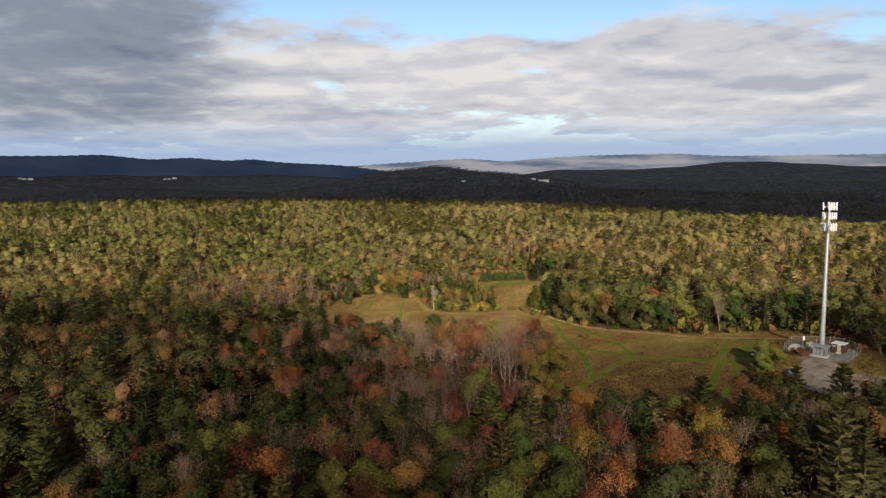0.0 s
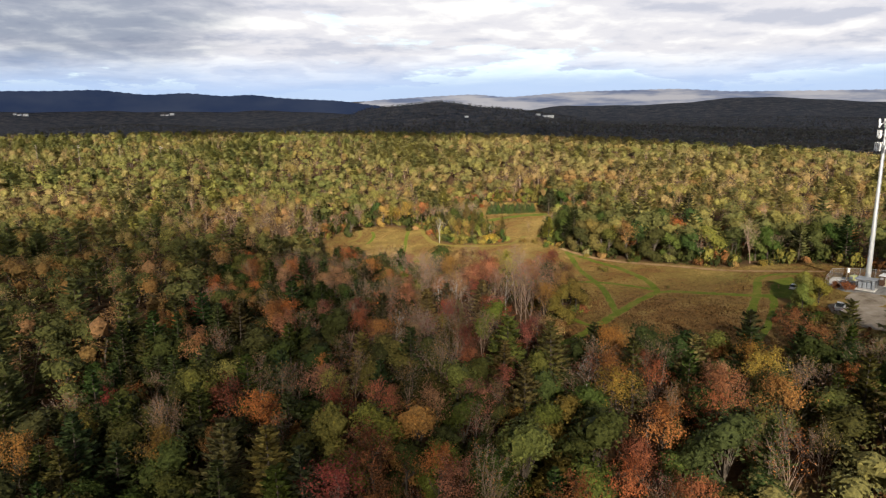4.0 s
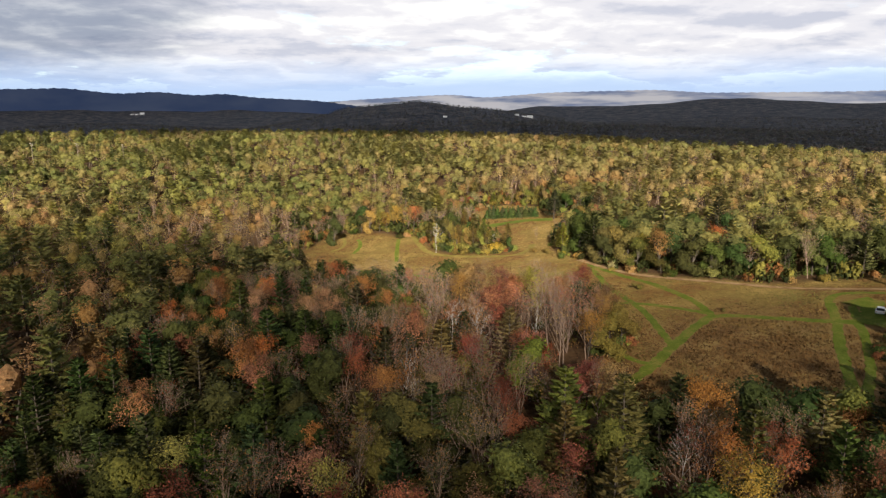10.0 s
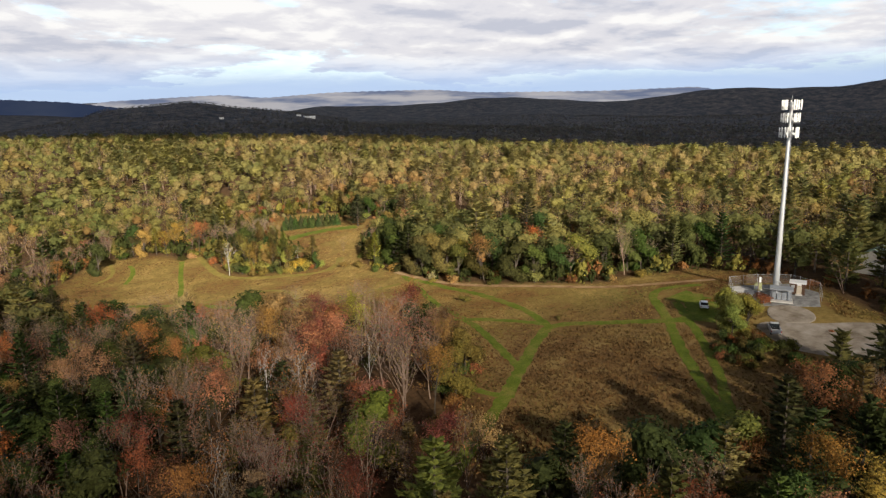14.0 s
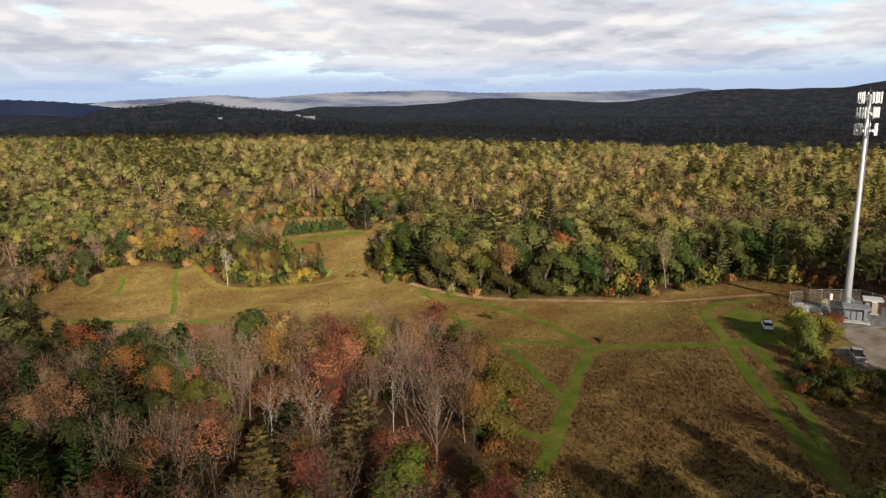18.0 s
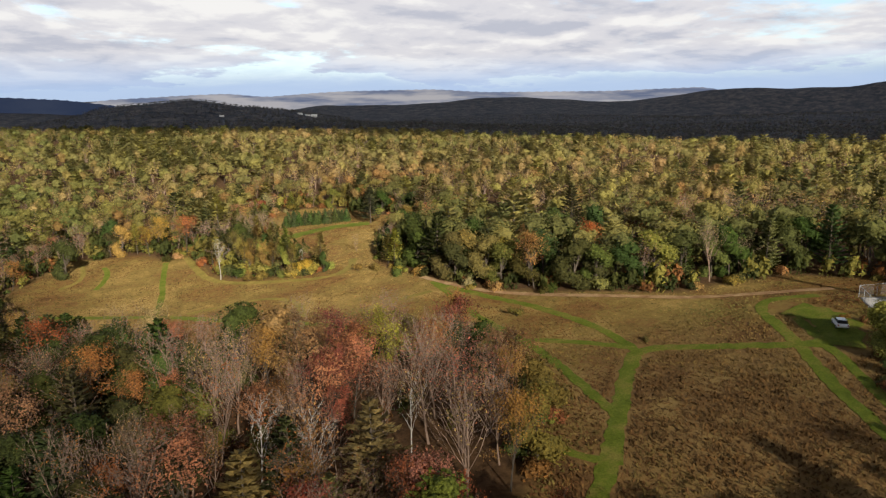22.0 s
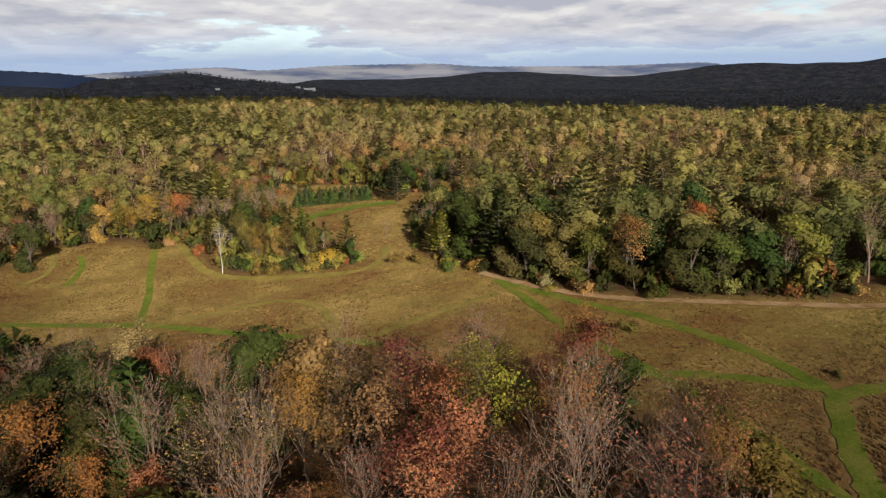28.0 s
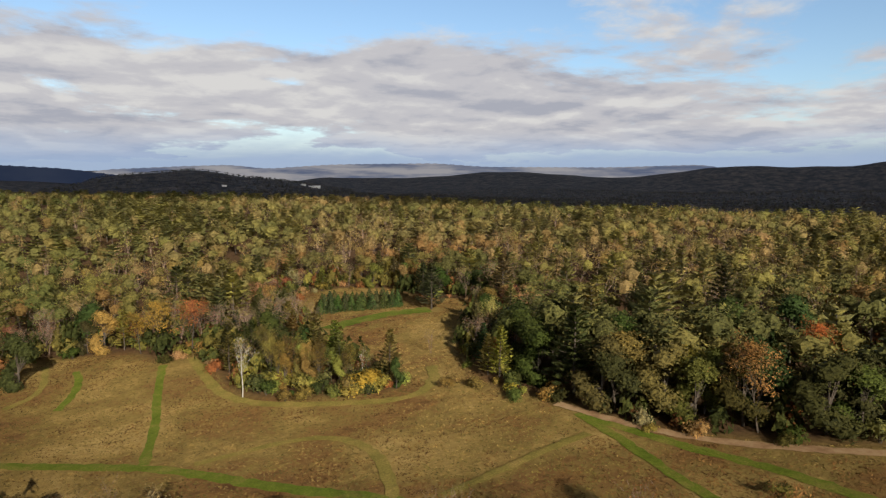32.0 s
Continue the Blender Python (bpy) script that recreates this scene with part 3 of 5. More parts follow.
def shades(rng, n, spread):
    """Leaf by leaf variation of a crown's colour: paler and yellower, or deeper."""
    a = rng.normal(0, spread, (n, 1))
    return np.clip(1 + a * [1.0, 0.85, 0.5], 0.4, 1.9)


def sprays(rng, C, N, size, turn=0.5, spread=0.2):
    """Small sprays of leaves at the places C that face roughly along N: triangles, normals, shades."""
    n = len(C)
    N = unit(np.asarray(N, float))
    own = unit(N + rng.normal(0, turn, (n, 3)))
    T = unit(np.cross(own, rng.normal(0, 1, (n, 3))))
    B = np.cross(own, T)
    s = size * rng.uniform(0.6, 1.4, (n, 1))
    w = s * rng.uniform(0.45, 0.7, (n, 1))
    tri = np.stack([C - T * s * 0.5 - B * w * 0.4, C + T * s * 0.55 - B * w * rng.uniform(0, 0.6, (n, 1)), C + B * w * 0.75 + T * s * rng.uniform(-0.3, 0.3, (n, 1))], 1)
    nrm = unit(0.8 * N + 0.42 * own)
    return facing(tri, nrm), nrm, shades(rng, n, spread)


def join(*crowns):
    return tuple(np.concatenate(c) for c in zip(*crowns))


def ball(rng, n, upper=0.0):
    d = rng.normal(0, 1, (n, 3))
    d[:, 2] = np.where((d[:, 2] < 0) & (rng.random(n) < upper), -d[:, 2], d[:, 2])
    return unit(d)


def lobes_crown(rng, lobes, count, size, middle, shell=0.8, turn=0.5):
    """Leaf sprays over a heap of rounded boughs."""
    area = np.array([r * r for _, r in lobes])
    out = []
    for (c, r), n in zip(lobes, np.maximum(2, (count * area / area.sum()).astype(int))):
        d = ball(rng, n, 0.45)
        rad = r * (shell + (1.12 - shell) * rng.random((n, 1)) ** 0.7)
        P = np.array(c) + d * rad * [1, 1, 0.85]
        out.append(sprays(rng, P, 0.5 * d + 0.3 * unit(P - middle) + [0, 0, 0.35], size, turn))
    return join(*out)


def mass(rng, c, r, ring=6, rows=3, squash=0.9, k0=0.62, k1=0.95):
    """The leafy inside of one bough: a dented dome that the sprays sit on."""
    a = np.arange(ring + 1) * 2 * np.pi / ring + rng.uniform(0, 6)
    e = np.linspace(-0.75, 1.5, rows + 1)
    k = rng.uniform(k0, k1, (rows + 1, ring + 1))
    k[:, -1] = k[:, 0]
    k[-1] = k[-1].mean()
    D = np.stack([np.cos(e)[:, None] * np.cos(a)[None], np.cos(e)[:, None] * np.sin(a)[None], np.repeat(np.sin(e)[:, None] * squash, ring + 1, 1)], -1)
    P = D * (k * r)[..., None] + np.array(c)
    quad = lambda G: np.stack([G[:-1, :-1], G[:-1, 1:], G[1:, 1:], G[1:, :-1]], 2).reshape(-1, 4, 3)
    tri = halves(quad(P))
    nrm = unit(tri.mean(1) - np.array(c))
    return facing(tri, nrm), nrm, np.full((len(tri), 3), 0.95)


def twigs(rng, h, first, reach, n, depth, lean=0.9, r=0.16, k=3, forks=1, kids=3):
    """The bare limbs of a tree: a bending stem and boughs that fork and climb."""
    S = []
    tips = []

    def grow(p, d, length, rad, left):
        for step in range(2):
            q = p + d * length / 2
            S.append((p, q, rad, rad * 0.72))
            p, rad = q, rad * 0.72
            d = d + rng.normal(0, 0.12, 3) + [0, 0, 0.12]
            d = d / np.linalg.norm(d)
            if left and (step or kids > 2):
                for _ in range(kids if step else kids - 2):
                    e = d + rng.normal(0, 0.36, 3)
                    grow(p, e / np.linalg.norm(e), length * rng.uniform(0.5, 0.75), rad * 0.7, left - 1)
        tips.append(p)

    for f in range(forks):
        p = np.zeros(3)
        d = np.array([rng.normal(0, 0.05), rng.normal(0, 0.05), 1.0]) + (0 if forks == 1 else 1) * rng.normal(0, 0.16, 3) * [1, 1, 0]
        steps = 6
        stem = [p]
        for i in range(steps):
            d = d + rng.normal(0, 0.05, 3)
            d[2] = max(d[2], 0.8)
            d /= np.linalg.norm(d)
            q = p + d * h * 0.93 / steps
            S.append((p, q, r * (1 - i / (steps + 0.3)), r * (1 - (i + 1) / (steps + 0.3))))
            p = q
            stem.append(p)
        stem = np.array(stem)
        for i in range(n // forks):
            t = first + (0.97 - first) * (i + rng.random()) / (n // forks)
            z = t * steps
            b = int(min(z, steps - 1))
            q = stem[b] + (stem[b + 1] - stem[b]) * (z - b)
            a = i * 2.4 + rng.uniform(-0.5, 0.5)
            d = np.array([math.cos(a), math.sin(a), lean * rng.uniform(0.7, 1.5)])
            grow(q, d / np.linalg.norm(d), reach * (1.15 - 0.75 * (t - first) / (1 - first)) * rng.uniform(0.75, 1.2), r * 0.45 * (1.1 - t), depth)
    P0, P1, R0, R1 = (np.array(c) for c in zip(*S))
    thick = R0 > 0.028
    wood = halves(tubes(P0[thick], P1[thick], R0[thick], R1[thick], k))
    fine = blades(P0[~thick], P1[~thick], np.maximum(R0[~thick], 0.016))
    return np.concatenate([wood, fine]), np.array(tips), np.array([s[1] for s in S])


def oak(rng, lod):
    count, size = ((2200, 0.46), (440, 0.58), (170, 0.72), (6, 2.6))[lod]
    if lod:
        # the crown of a tree in a closed wood: a low dome of a few broad boughs
        lobes = [((rng.normal(0, 0.4), rng.normal(0, 0.4), 9.6), 3.0)]
        for i in range((0, 7, 4, 0)[lod]):
            a = i * 2.4 + rng.uniform(-0.5, 0.5)
            d = rng.uniform(1.5, 2.8)
            lobes.append(((math.cos(a) * d, math.sin(a) * d, rng.uniform(4.0, 11.6)), rng.uniform(1.3, 2.4)))
    else:
        lobes = [((0, 0, 10.0), 3.0)]
        for i in range(24):
            a = i * 2.4 + rng.uniform(-0.4, 0.4)
            z = 0.8 + 11.2 * ((i * 0.618) % 1.0)
            d = 3.1 * (1.06 - abs(z - 5.2) / 11.0) * rng.uniform(0.75, 1.15)
            lobes.append(((math.cos(a) * d, math.sin(a) * d, z), rng.uniform(1.4, 2.1)))
    crown = lobes_crown(rng, lobes, count, size, [0, 0, 6])
    crown = join(crown, *[mass(rng, c, r * (0.86, 0.92, 0.96, 1.25)[lod], (6, 6, 5, 6)[lod], (2, 2, 2, 3)[lod]) for c, r in lobes[: (99, 4, 3, 1)[lod]]])
    wood = [halves(tubes([0, 0, -0.3], [0.1, 0.1, 6], 0.26, 0.16, (6, 3, 3, 3)[lod]))]
    if lod < 1:
        wood.append(halves(tubes(np.tile([0.05, 0.05, 3.6], (len(lobes), 1)), np.array([c for c, _ in lobes]), np.full(len(lobes), 0.06), np.full(len(lobes), 0.02), 3)))
    return crown, np.concatenate(wood)


def maple(rng, lod):
    count, size = ((2500, 0.25), (260, 0.5), (120, 0.7), (8, 2.8))[lod]
    if lod < 2:
        wood, tips, joints = twigs(rng, 12.5, 0.26, 3.6, (15, 8)[lod], (2, 1)[lod], 1.7, 0.15, (4, 3)[lod])
        if lod:
            wood = wood[:60]
        spots = np.concatenate([joints, tips, tips])
        spots = spots[spots[:, 2] > 4.0]
        C = spots[rng.integers(0, len(spots), count)] + rng.normal(0, (0.34, 0.5)[lod], (count, 3))
    else:
        wood = halves(tubes([0, 0, -0.3], [0, 0, 9], 0.15, 0.06, 3))
        C = ball(rng, count) * [2.3, 2.3, 4.0] * rng.uniform(0.7, 1, (count, 1)) + [0, 0, 8.7]
    crown = sprays(rng, C, (C - [0, 0, 7.5]) * [0.5, 0.5, 0.2] + [0, -0.1, 0.2], size, 0.6, 0.16)
    if lod:
        lobes = [((0.0, 0.0, 9.2), 2.3), ((0.8, 0.4, 6.4), 1.8)][: (0, 1, 2, 1)[lod]]
        crown = join(crown, *[mass(rng, c, r, 6, 2, 1.5, 0.55, 0.85) for c, r in lobes])
    return crown, wood


def bare(rng, lod):
    count, size = ((380, 0.21), (170, 0.42), (110, 0.62), (9, 2.2))[lod]
    if lod < 2:
        forks = 1 + int(rng.integers(3)) if lod == 0 else 2
        wood, tips, joints = twigs(rng, 12.5, 0.26, 4.2, (24, 8)[lod], (2, 1)[lod], 2.1, 0.15 if forks < 3 else 0.12, 3, forks)
        spots = tips[tips[:, 2] > 3.5]
        C = spots[rng.integers(0, len(spots), count)] + rng.normal(0, 0.3, (count, 3))
    else:
        top = [(0.9 * math.cos(a), 0.9 * math.sin(a), 11.5) for a in (0.5, 2.6, 4.7)]
        wood = blades(np.zeros((3, 3)), np.array(top), np.full(3, 0.09))
        C = ball(rng, count) * [2.0, 2.0, 3.8] * rng.uniform(0.5, 1, (count, 1)) + [0, 0, 8.4]
    crown = sprays(rng, C, unit(C - [0, 0, 7]) + ball(rng, count) * 0.5 + [0, 0, 0.3], size)
    if lod > 1:
        # fine upright twigs read as thin streaks
        t = crown[0] - crown[0].mean(1, keepdims=True)
        crown = (crown[0] + t * [-0.3, -0.3, 1.1], crown[1], crown[2])
    return crown, wood


def pine(rng, lod):
    h = 16.0
    whorls, arms, along, size = ((14, 5, 19, 0.62), (10, 5, 5, 1.25), (8, 5, 3, 1.6), (4, 4, 1, 3.4))[lod]
    wood = [halves(tubes([0, 0, -0.3], [0, 0, h * 0.97], 0.24, 0.03, (6, 4, 3, 3)[lod]))]
    C, D, A, P0, P1 = [], [], [], [], []
    for i in range(whorls):
        t = (i + 0.5) / whorls
        z = 1.6 + (h - 2.0) * t
        reach = (3.5 * (1 - t ** 1.5) + 0.45) * rng.uniform(0.75, 1.15)
        for j in range(arms):
            a = j * 2 * math.pi / arms + i * 1.1 + rng.uniform(-0.35, 0.35)
            l = reach * rng.uniform(0.7, 1.15)
            out = np.array([math.cos(a), math.sin(a), 0.10 + 0.45 * t])
            P0.append((0, 0, z))
            P1.append(np.array([0, 0, z]) + out * l)
            across = np.array([-math.sin(a), math.cos(a), 0])
            for m in range(along):
                f = 0.18 + 0.85 * (m + rng.random()) / along
                side = rng.uniform(-1, 1) * 0.42 * l * min(1, 1.5 * (1.08 - f)) + rng.normal(0, 0.06)
                C.append(np.array([0, 0, z + 0.10 * f * f * l + rng.normal(0, 0.07)]) + out * l * f + across * side)
                D.append(np.array([out[0] * 0.55, out[1] * 0.55, 0.9]))
                A.append(out * 1.0 + across * np.sign(side) * 0.6 + [0, 0, 0.25])
    C, D, A = np.array(C), np.array(D), unit(np.array(A))
    n = len(C)
    S = unit(np.cross(A, unit(D + rng.normal(0, 0.3, (n, 3)))))
    l = size * rng.uniform(0.7, 1.35, (n, 1))
    tri = np.stack([C - A * l * 0.5 - S * l * 0.42, C - A * l * 0.4 + S * l * 0.42, C + A * l * 0.75], 1)
    nrm = unit(D + rng.normal(0, 0.22, (n, 3)))
    crown = (facing(tri, nrm), nrm, shades(rng, n, 0.17))
    tip = sprays(rng, np.array([[0, 0, h - 0.3 * i] for i in range(4)]), np.tile([0, -0.6, 0.7], (4, 1)), 0.5)
    crown = join(crown, tip)
    if lod > 1:
        core = mass(rng, (0, 0, 5.0), 2.6, 5, 3, 2.4, 0.6, 0.85)
        crown = join(crown, core)
    if lod < 1:
        wood.append(blades(np.array(P0), np.array(P1), np.full(len(P0), 0.05)))
    return crown, np.concatenate(wood)


def spruce(rng, lod):
    n, size = ((700, 0.34), (150, 0.7), (40, 1.2), (20, 1.6))[lod]
    t = rng.random(n) ** 0.7
    z = 5.0 - 4.8 * t
    a = rng.uniform(0, 2 * np.pi, n)
    rad = (0.08 + 1.55 * t) * rng.uniform(0.7, 1.12, n)
    C = np.stack([np.cos(a) * rad, np.sin(a) * rad, z], -1)
    D = np.stack([np.cos(a) * 0.8, np.sin(a) * 0.8, np.full(n, 0.75)], -1)
    return sprays(rng, C, D, size), halves(tubes([0, 0, -0.2], [0, 0, 4.8], 0.09, 0.02, 4))


def birch(rng, lod):
    count, size = ((330, 0.26), (110, 0.6), (36, 1.0), (9, 2.2))[lod]
    if lod < 2:
        wood, tips, joints = twigs(rng, 13.0, 0.35, 2.6, (13, 6)[lod], (2, 0)[lod], 1.9, 0.13, (5, 3)[lod])
        spots = np.concatenate([joints, tips])
        spots = spots[spots[:, 2] > 5.0]
        C = spots[rng.integers(0, len(spots), count)] + rng.normal(0, 0.4, (count, 3))
    else:
        wood = halves(tubes([0, 0, 0], [0, 0, 12], 0.13, 0.05, 3))
        C = ball(rng, count) * [1.7, 1.7, 3.4] + [0, 0, 9]
    return sprays(rng, C, ball(rng, count) + [0, 0, 0.4], size), wood


def shrub(rng, lod):
    count, size = ((460, 0.27), (90, 0.5), (20, 1.1), (8, 1.6))[lod]
    lobes = [((rng.normal(0, 0.6), rng.normal(0, 0.6), rng.uniform(0.4, 1.5)), rng.uniform(0.5, 1.0)) for _ in range(6)]
    P1 = np.array([c for c, _ in lobes])
    crown = join(lobes_crown(rng, lobes, count, size, [0, 0, 0.5]), *[mass(rng, c, r * 0.75, 5, 2) for c, r in lobes[: (6, 3, 2, 1)[lod]]])
    return crown, halves(tubes(np.zeros((6, 3)) - [0, 0, 0.2], P1 + [0, 0, 0.5], np.full(6, 0.05), np.full(6, 0.02), 3))


KINDS = {"oak": (oak, 14.0), "maple": (maple, 13.0), "bare": (bare, 13.0), "pine": (pine, 16.0), "birch": (birch, 13.0), "spruce": (spruce, 5.0), "shrub": (shrub, 2.4)}
VARIANTS = (5, 5, 5, 3)
SHAPES = {}
for n, (kind, (build, height)) in enumerate(KINDS.items()):
    for lod in range(4):
        for v in range(VARIANTS[lod]):
            SHAPES[kind, lod, v] = build(np.random.default_rng(1000 * n + 10 * lod + v + 5), lod)

COLOURS = {
    "dark": (0.055, 0.066, 0.018), "green": (0.095, 0.105, 0.028), "olive": (0.17, 0.145, 0.038), "pine": (0.075, 0.094, 0.032),
    "pale": (0.20, 0.18, 0.06), "yellow": (0.33, 0.24, 0.045), "gold": (0.31, 0.20, 0.058), "orange": (0.33, 0.14, 0.045),
    "red": (0.24, 0.075, 0.046), "pink": (0.33, 0.15, 0.082), "tan": (0.34, 0.225, 0.10), "rust": (0.25, 0.115, 0.042), "lime": (0.26, 0.235, 0.055),
}
WORDS = {
    "dark": "dark green", "green": "deep green", "olive": "olive green", "pine": "blue-green", "pale": "yellowish green", "yellow": "bright yellow",
    "gold": "golden", "orange": "orange", "red": "red", "pink": "pinkish red", "tan": "tan", "rust": "rust-brown", "lime": "yellow-green",
}
NAMES = {
    "oak": ("oak_tree", "oak tree with a rounded %s crown"), "maple": ("maple_tree", "maple tree with thinning %s leaves"),
    "bare": ("bare_tree", "grey-limbed tree with few %s leaves"), "pine": ("pine_tree", "pine tree with layered %s boughs"),
    "birch": ("birch_tree", "slender white birch with sparse %s leaves"), "spruce": ("young_spruce", "young dense %s spruce in a planted row"),
    "shrub": ("shrub", "low %s shrub"),
}
WOODS = {"oak": BARK, "maple": BARK, "bare": BARK_PALE, "pine": BARK, "birch": BARK_BIRCH, "spruce": BARK, "shrub": BARK}


def leaf_mesh(name, crown, mat):
    """A crown with its shades, lit by its leaves' normals."""
    tri, nrm, mul = crown
    tint = np.repeat(np.concatenate([mul, np.ones((len(mul), 1))], 1), 3, 0)
    return quad_mesh(name, tri, None, mat, tint, normals=np.repeat(nrm, 3, 0), sides=3)


MESHES = {}
for kind in KINDS:
    for v in range(VARIANTS[0]):
        crown, wood = SHAPES[kind, 0, v]
        MESHES[kind, v] = (leaf_mesh("crown_" + kind, crown, LEAF), quad_mesh("trunk_" + kind, wood, None, WOODS[kind], sides=3))
rng = np.random.default_rng(7)
PLANTED = []


def plant(kind, x, y, h, colour, place="in the wood", group="trees of the near wood", wide=1.0):
    """One tree with its trunk and crown."""
    name, words = NAMES[kind]
    root = new(name)
    root.empty_display_size = 0.5
    tagged(root, (words % WORDS[colour] + " " + place).strip(), "shrub" if kind == "shrub" else "tree", group)
    s = h / KINDS[kind][1]
    root.matrix_basis = pose(x, y, gz(x, y) - 0.05, rng.uniform(-2, 2), rng.uniform(-2, 2), rng.uniform(0, 360)) @ Matrix.Diagonal((s * wide, s * wide, s, 1))
    crown, trunk = MESHES[kind, int(rng.integers(VARIANTS[0]))]
    c = new("crown", crown)
    c.parent = root
    c.color = (*(min(0.9, v * rng.uniform(0.8, 1.2)) for v in COLOURS[colour]), 1)
    t = new("trunk", trunk)
    t.parent = root
    PLANTED.append((x, y, 2.2 if kind in ("shrub", "spruce") else (4.2 if kind == "pine" else 3.6) * s * wide))
    return root


# trees that stand out, kind by kind: x, y, height
LONE = {
    ("pine", "pale"): [(14, 113, 15), (22, 111, 14), (46, 105, 12), (-28, 74, 15), (-21, 72, 15), (72, 311, 15), (69, 263, 14), (-2, 145, 12.5), (11.5, 150, 12.5)],
    ("pine", "pine"): [(57, 107, 15), (-35, 151, 15), (54, 101, 14), (54, 319, 13), (51, 240, 15), (101, 260, 15), (3, 150, 12)],
    ("oak", "dark"): [(39, 109, 14), (45, 107, 13), (0, 192, 15), (-21, 131, 14), (-35, 120, 14), (22, 73, 15), (38, 71, 15), (-40, 296, 12), (-30, 322, 12), (8, 290, 12), (9, 279, 11), (14, 282, 9), (59, 261, 13), (62, 243, 13), (84, 240, 14), (93, 236, 14), (69, 219, 13)],
    ("oak", "olive"): [(12, 73, 14), (4, 98, 13), (-14, 81, 14), (-9, 82, 14), (-41, 101, 14), (36, 158, 10), (31, 150, 11)],
    ("oak", "gold"): [(6, 188, 14), (-3, 83, 13), (-27, 317, 11)],
    ("maple", "orange"): [(34, 112, 12), (68, 111, 13), (31, 76, 12), (30, 96, 12), (-27, 88, 13), (-36, 143, 12), (-36, 135, 13), (52, 82, 13), (55, 98, 12), (45, 258, 6), (-20, 188, 12), (4, 182, 12), (-8, 307, 12), (84, 222, 11)],
    ("maple", "red"): [(43, 87, 13), (7, 110, 10), (-17, 143, 11), (21, 128, 9), (-7, 72, 13), (-12, 65, 13), (11, 167, 12), (37, 97, 11), (65, 295, 9), (24, 133, 7)],
    ("maple", "pink"): [(9, 174, 14), (9, 164, 13), (-7, 150, 13), (-20, 100, 12), (-26, 175, 12), (14, 171, 12)],
    ("maple", "yellow"): [(30, 90, 12), (52, 91, 13), (20, 174, 13), (-15, 309, 12), (-19, 311, 9), (2.6, 146, 9)],
    ("bare", "tan"): [(10, 127, 11), (20, 145, 14), (38, 100, 12), (24, 166, 13), (-1, 175, 13), (-5, 174, 12), (120, 233, 12), (131, 228, 12), (39, 277, 5)],
    ("bare", "pink"): [(21, 160, 14), (-12, 146, 14), (17, 181, 13), (29, 159, 12), (-9, 180, 13), (24, 156, 14), (22, 150, 14)],
    ("birch", "gold"): [(0.5, 271.5, 11), (5, 148, 13)],
    ("shrub", "yellow"): [(21, 260.5, 4.5), (18, 261, 3.2), (46, 240, 3), (43, 246, 2.2)],
    ("shrub", "olive"): [(53, 200, 2.2), (34, 254, 2.4), (38, 251, 2.6), (15, 262, 3.2), (11, 264, 3.0), (66, 177, 1.2)],
}
for (kind, colour), spots in LONE.items():
    for x, y, h in spots:
        plant(kind, x, y, h, colour, "beside the meadow" if y > 150 else "in the wood", wide=1.35 if kind == "pine" else 1.1)
for x, y, h in ((91.2, 152.2, 8.6), (94.0, 150.6, 8.2), (92.6, 155.0, 8.4), (94.8, 153.6, 7.4), (89.8, 150.2, 7.0)):
    plant("oak", x, y, h, "lime", "beside the lot", "clump beside the gravel lot", 1.15)
for i in range(46):
    a, d = rng.uniform(0, 2 * math.pi), math.sqrt(rng.random())
    plant("shrub", 87 + 7.5 * d * math.cos(a), 141 + 8 * d * math.sin(a), rng.uniform(1.2, 3.0), ("green", "dark", "olive", "green", "rust")[i % 5], "in the green scrub beside the gravel lot", "scrub beside the gravel lot")
for x, y, h in ((105.2, 158.4, 3.0), (104.2, 161.5, 2.4), (99.5, 163.5, 1.6), (98.0, 166.0, 1.4), (100.5, 160.0, 2.0), (106.0, 141.5, 0.8)):
    plant("shrub", x, y, h, "rust", "beside the tower compound", "shrubs by the compound")
plant("oak", 26, 258.5, 6.2, "dark", "beside the clearing", wide=0.8)
# the thicket beside the birches
for i in range(20):
    f = rng.random()
    plant("birch" if i == 7 else "oak" if i % 4 == 2 else "maple", 4 + 19 * f + rng.uniform(-2, 2), 273 - 10 * f + rng.uniform(-2, 5), rng.uniform(8, 11) - 4 * f, ("lime", "olive", "olive")[i % 3], "in the thicket", "thicket trees", 0.8)
for i in range(26):
    f = rng.random()
    plant("shrub", 4 + 20 * f + rng.uniform(-2, 2), 271 - 10 * f + rng.uniform(-2, 4), rng.uniform(2.5, 4.5), ("olive", "green", "lime", "dark")[i % 4], "in the thicket", "thicket shrubs")
# the row of young spruces
for i in range(36):
    f = i / 35
    plant("spruce", 26 + 22 * f + rng.uniform(-0.8, 0.8), 331 - 3 * f + rng.uniform(-1, 1) + (i % 3) * 3.2, rng.uniform(3.8, 5.2), "pine", "", "row of young spruces", 1.3)
# shrubs round the meadow's rim
for i in range(150):
    k = int(rng.integers(len(MEADOW)))
    p = MEADOW[k] + (MEADOW[(k + 1) % len(MEADOW)] - MEADOW[k]) * rng.random()
    if 96 < p[0] < 124 and p[1] < 190:
        continue
    plant("shrub", *(p + rng.normal(0, 1.2, 2)), rng.uniform(1.2, 3.6), ("olive", "green", "rust", "lime", "dark", "tan")[i % 6], group="shrubs at the meadow rim")


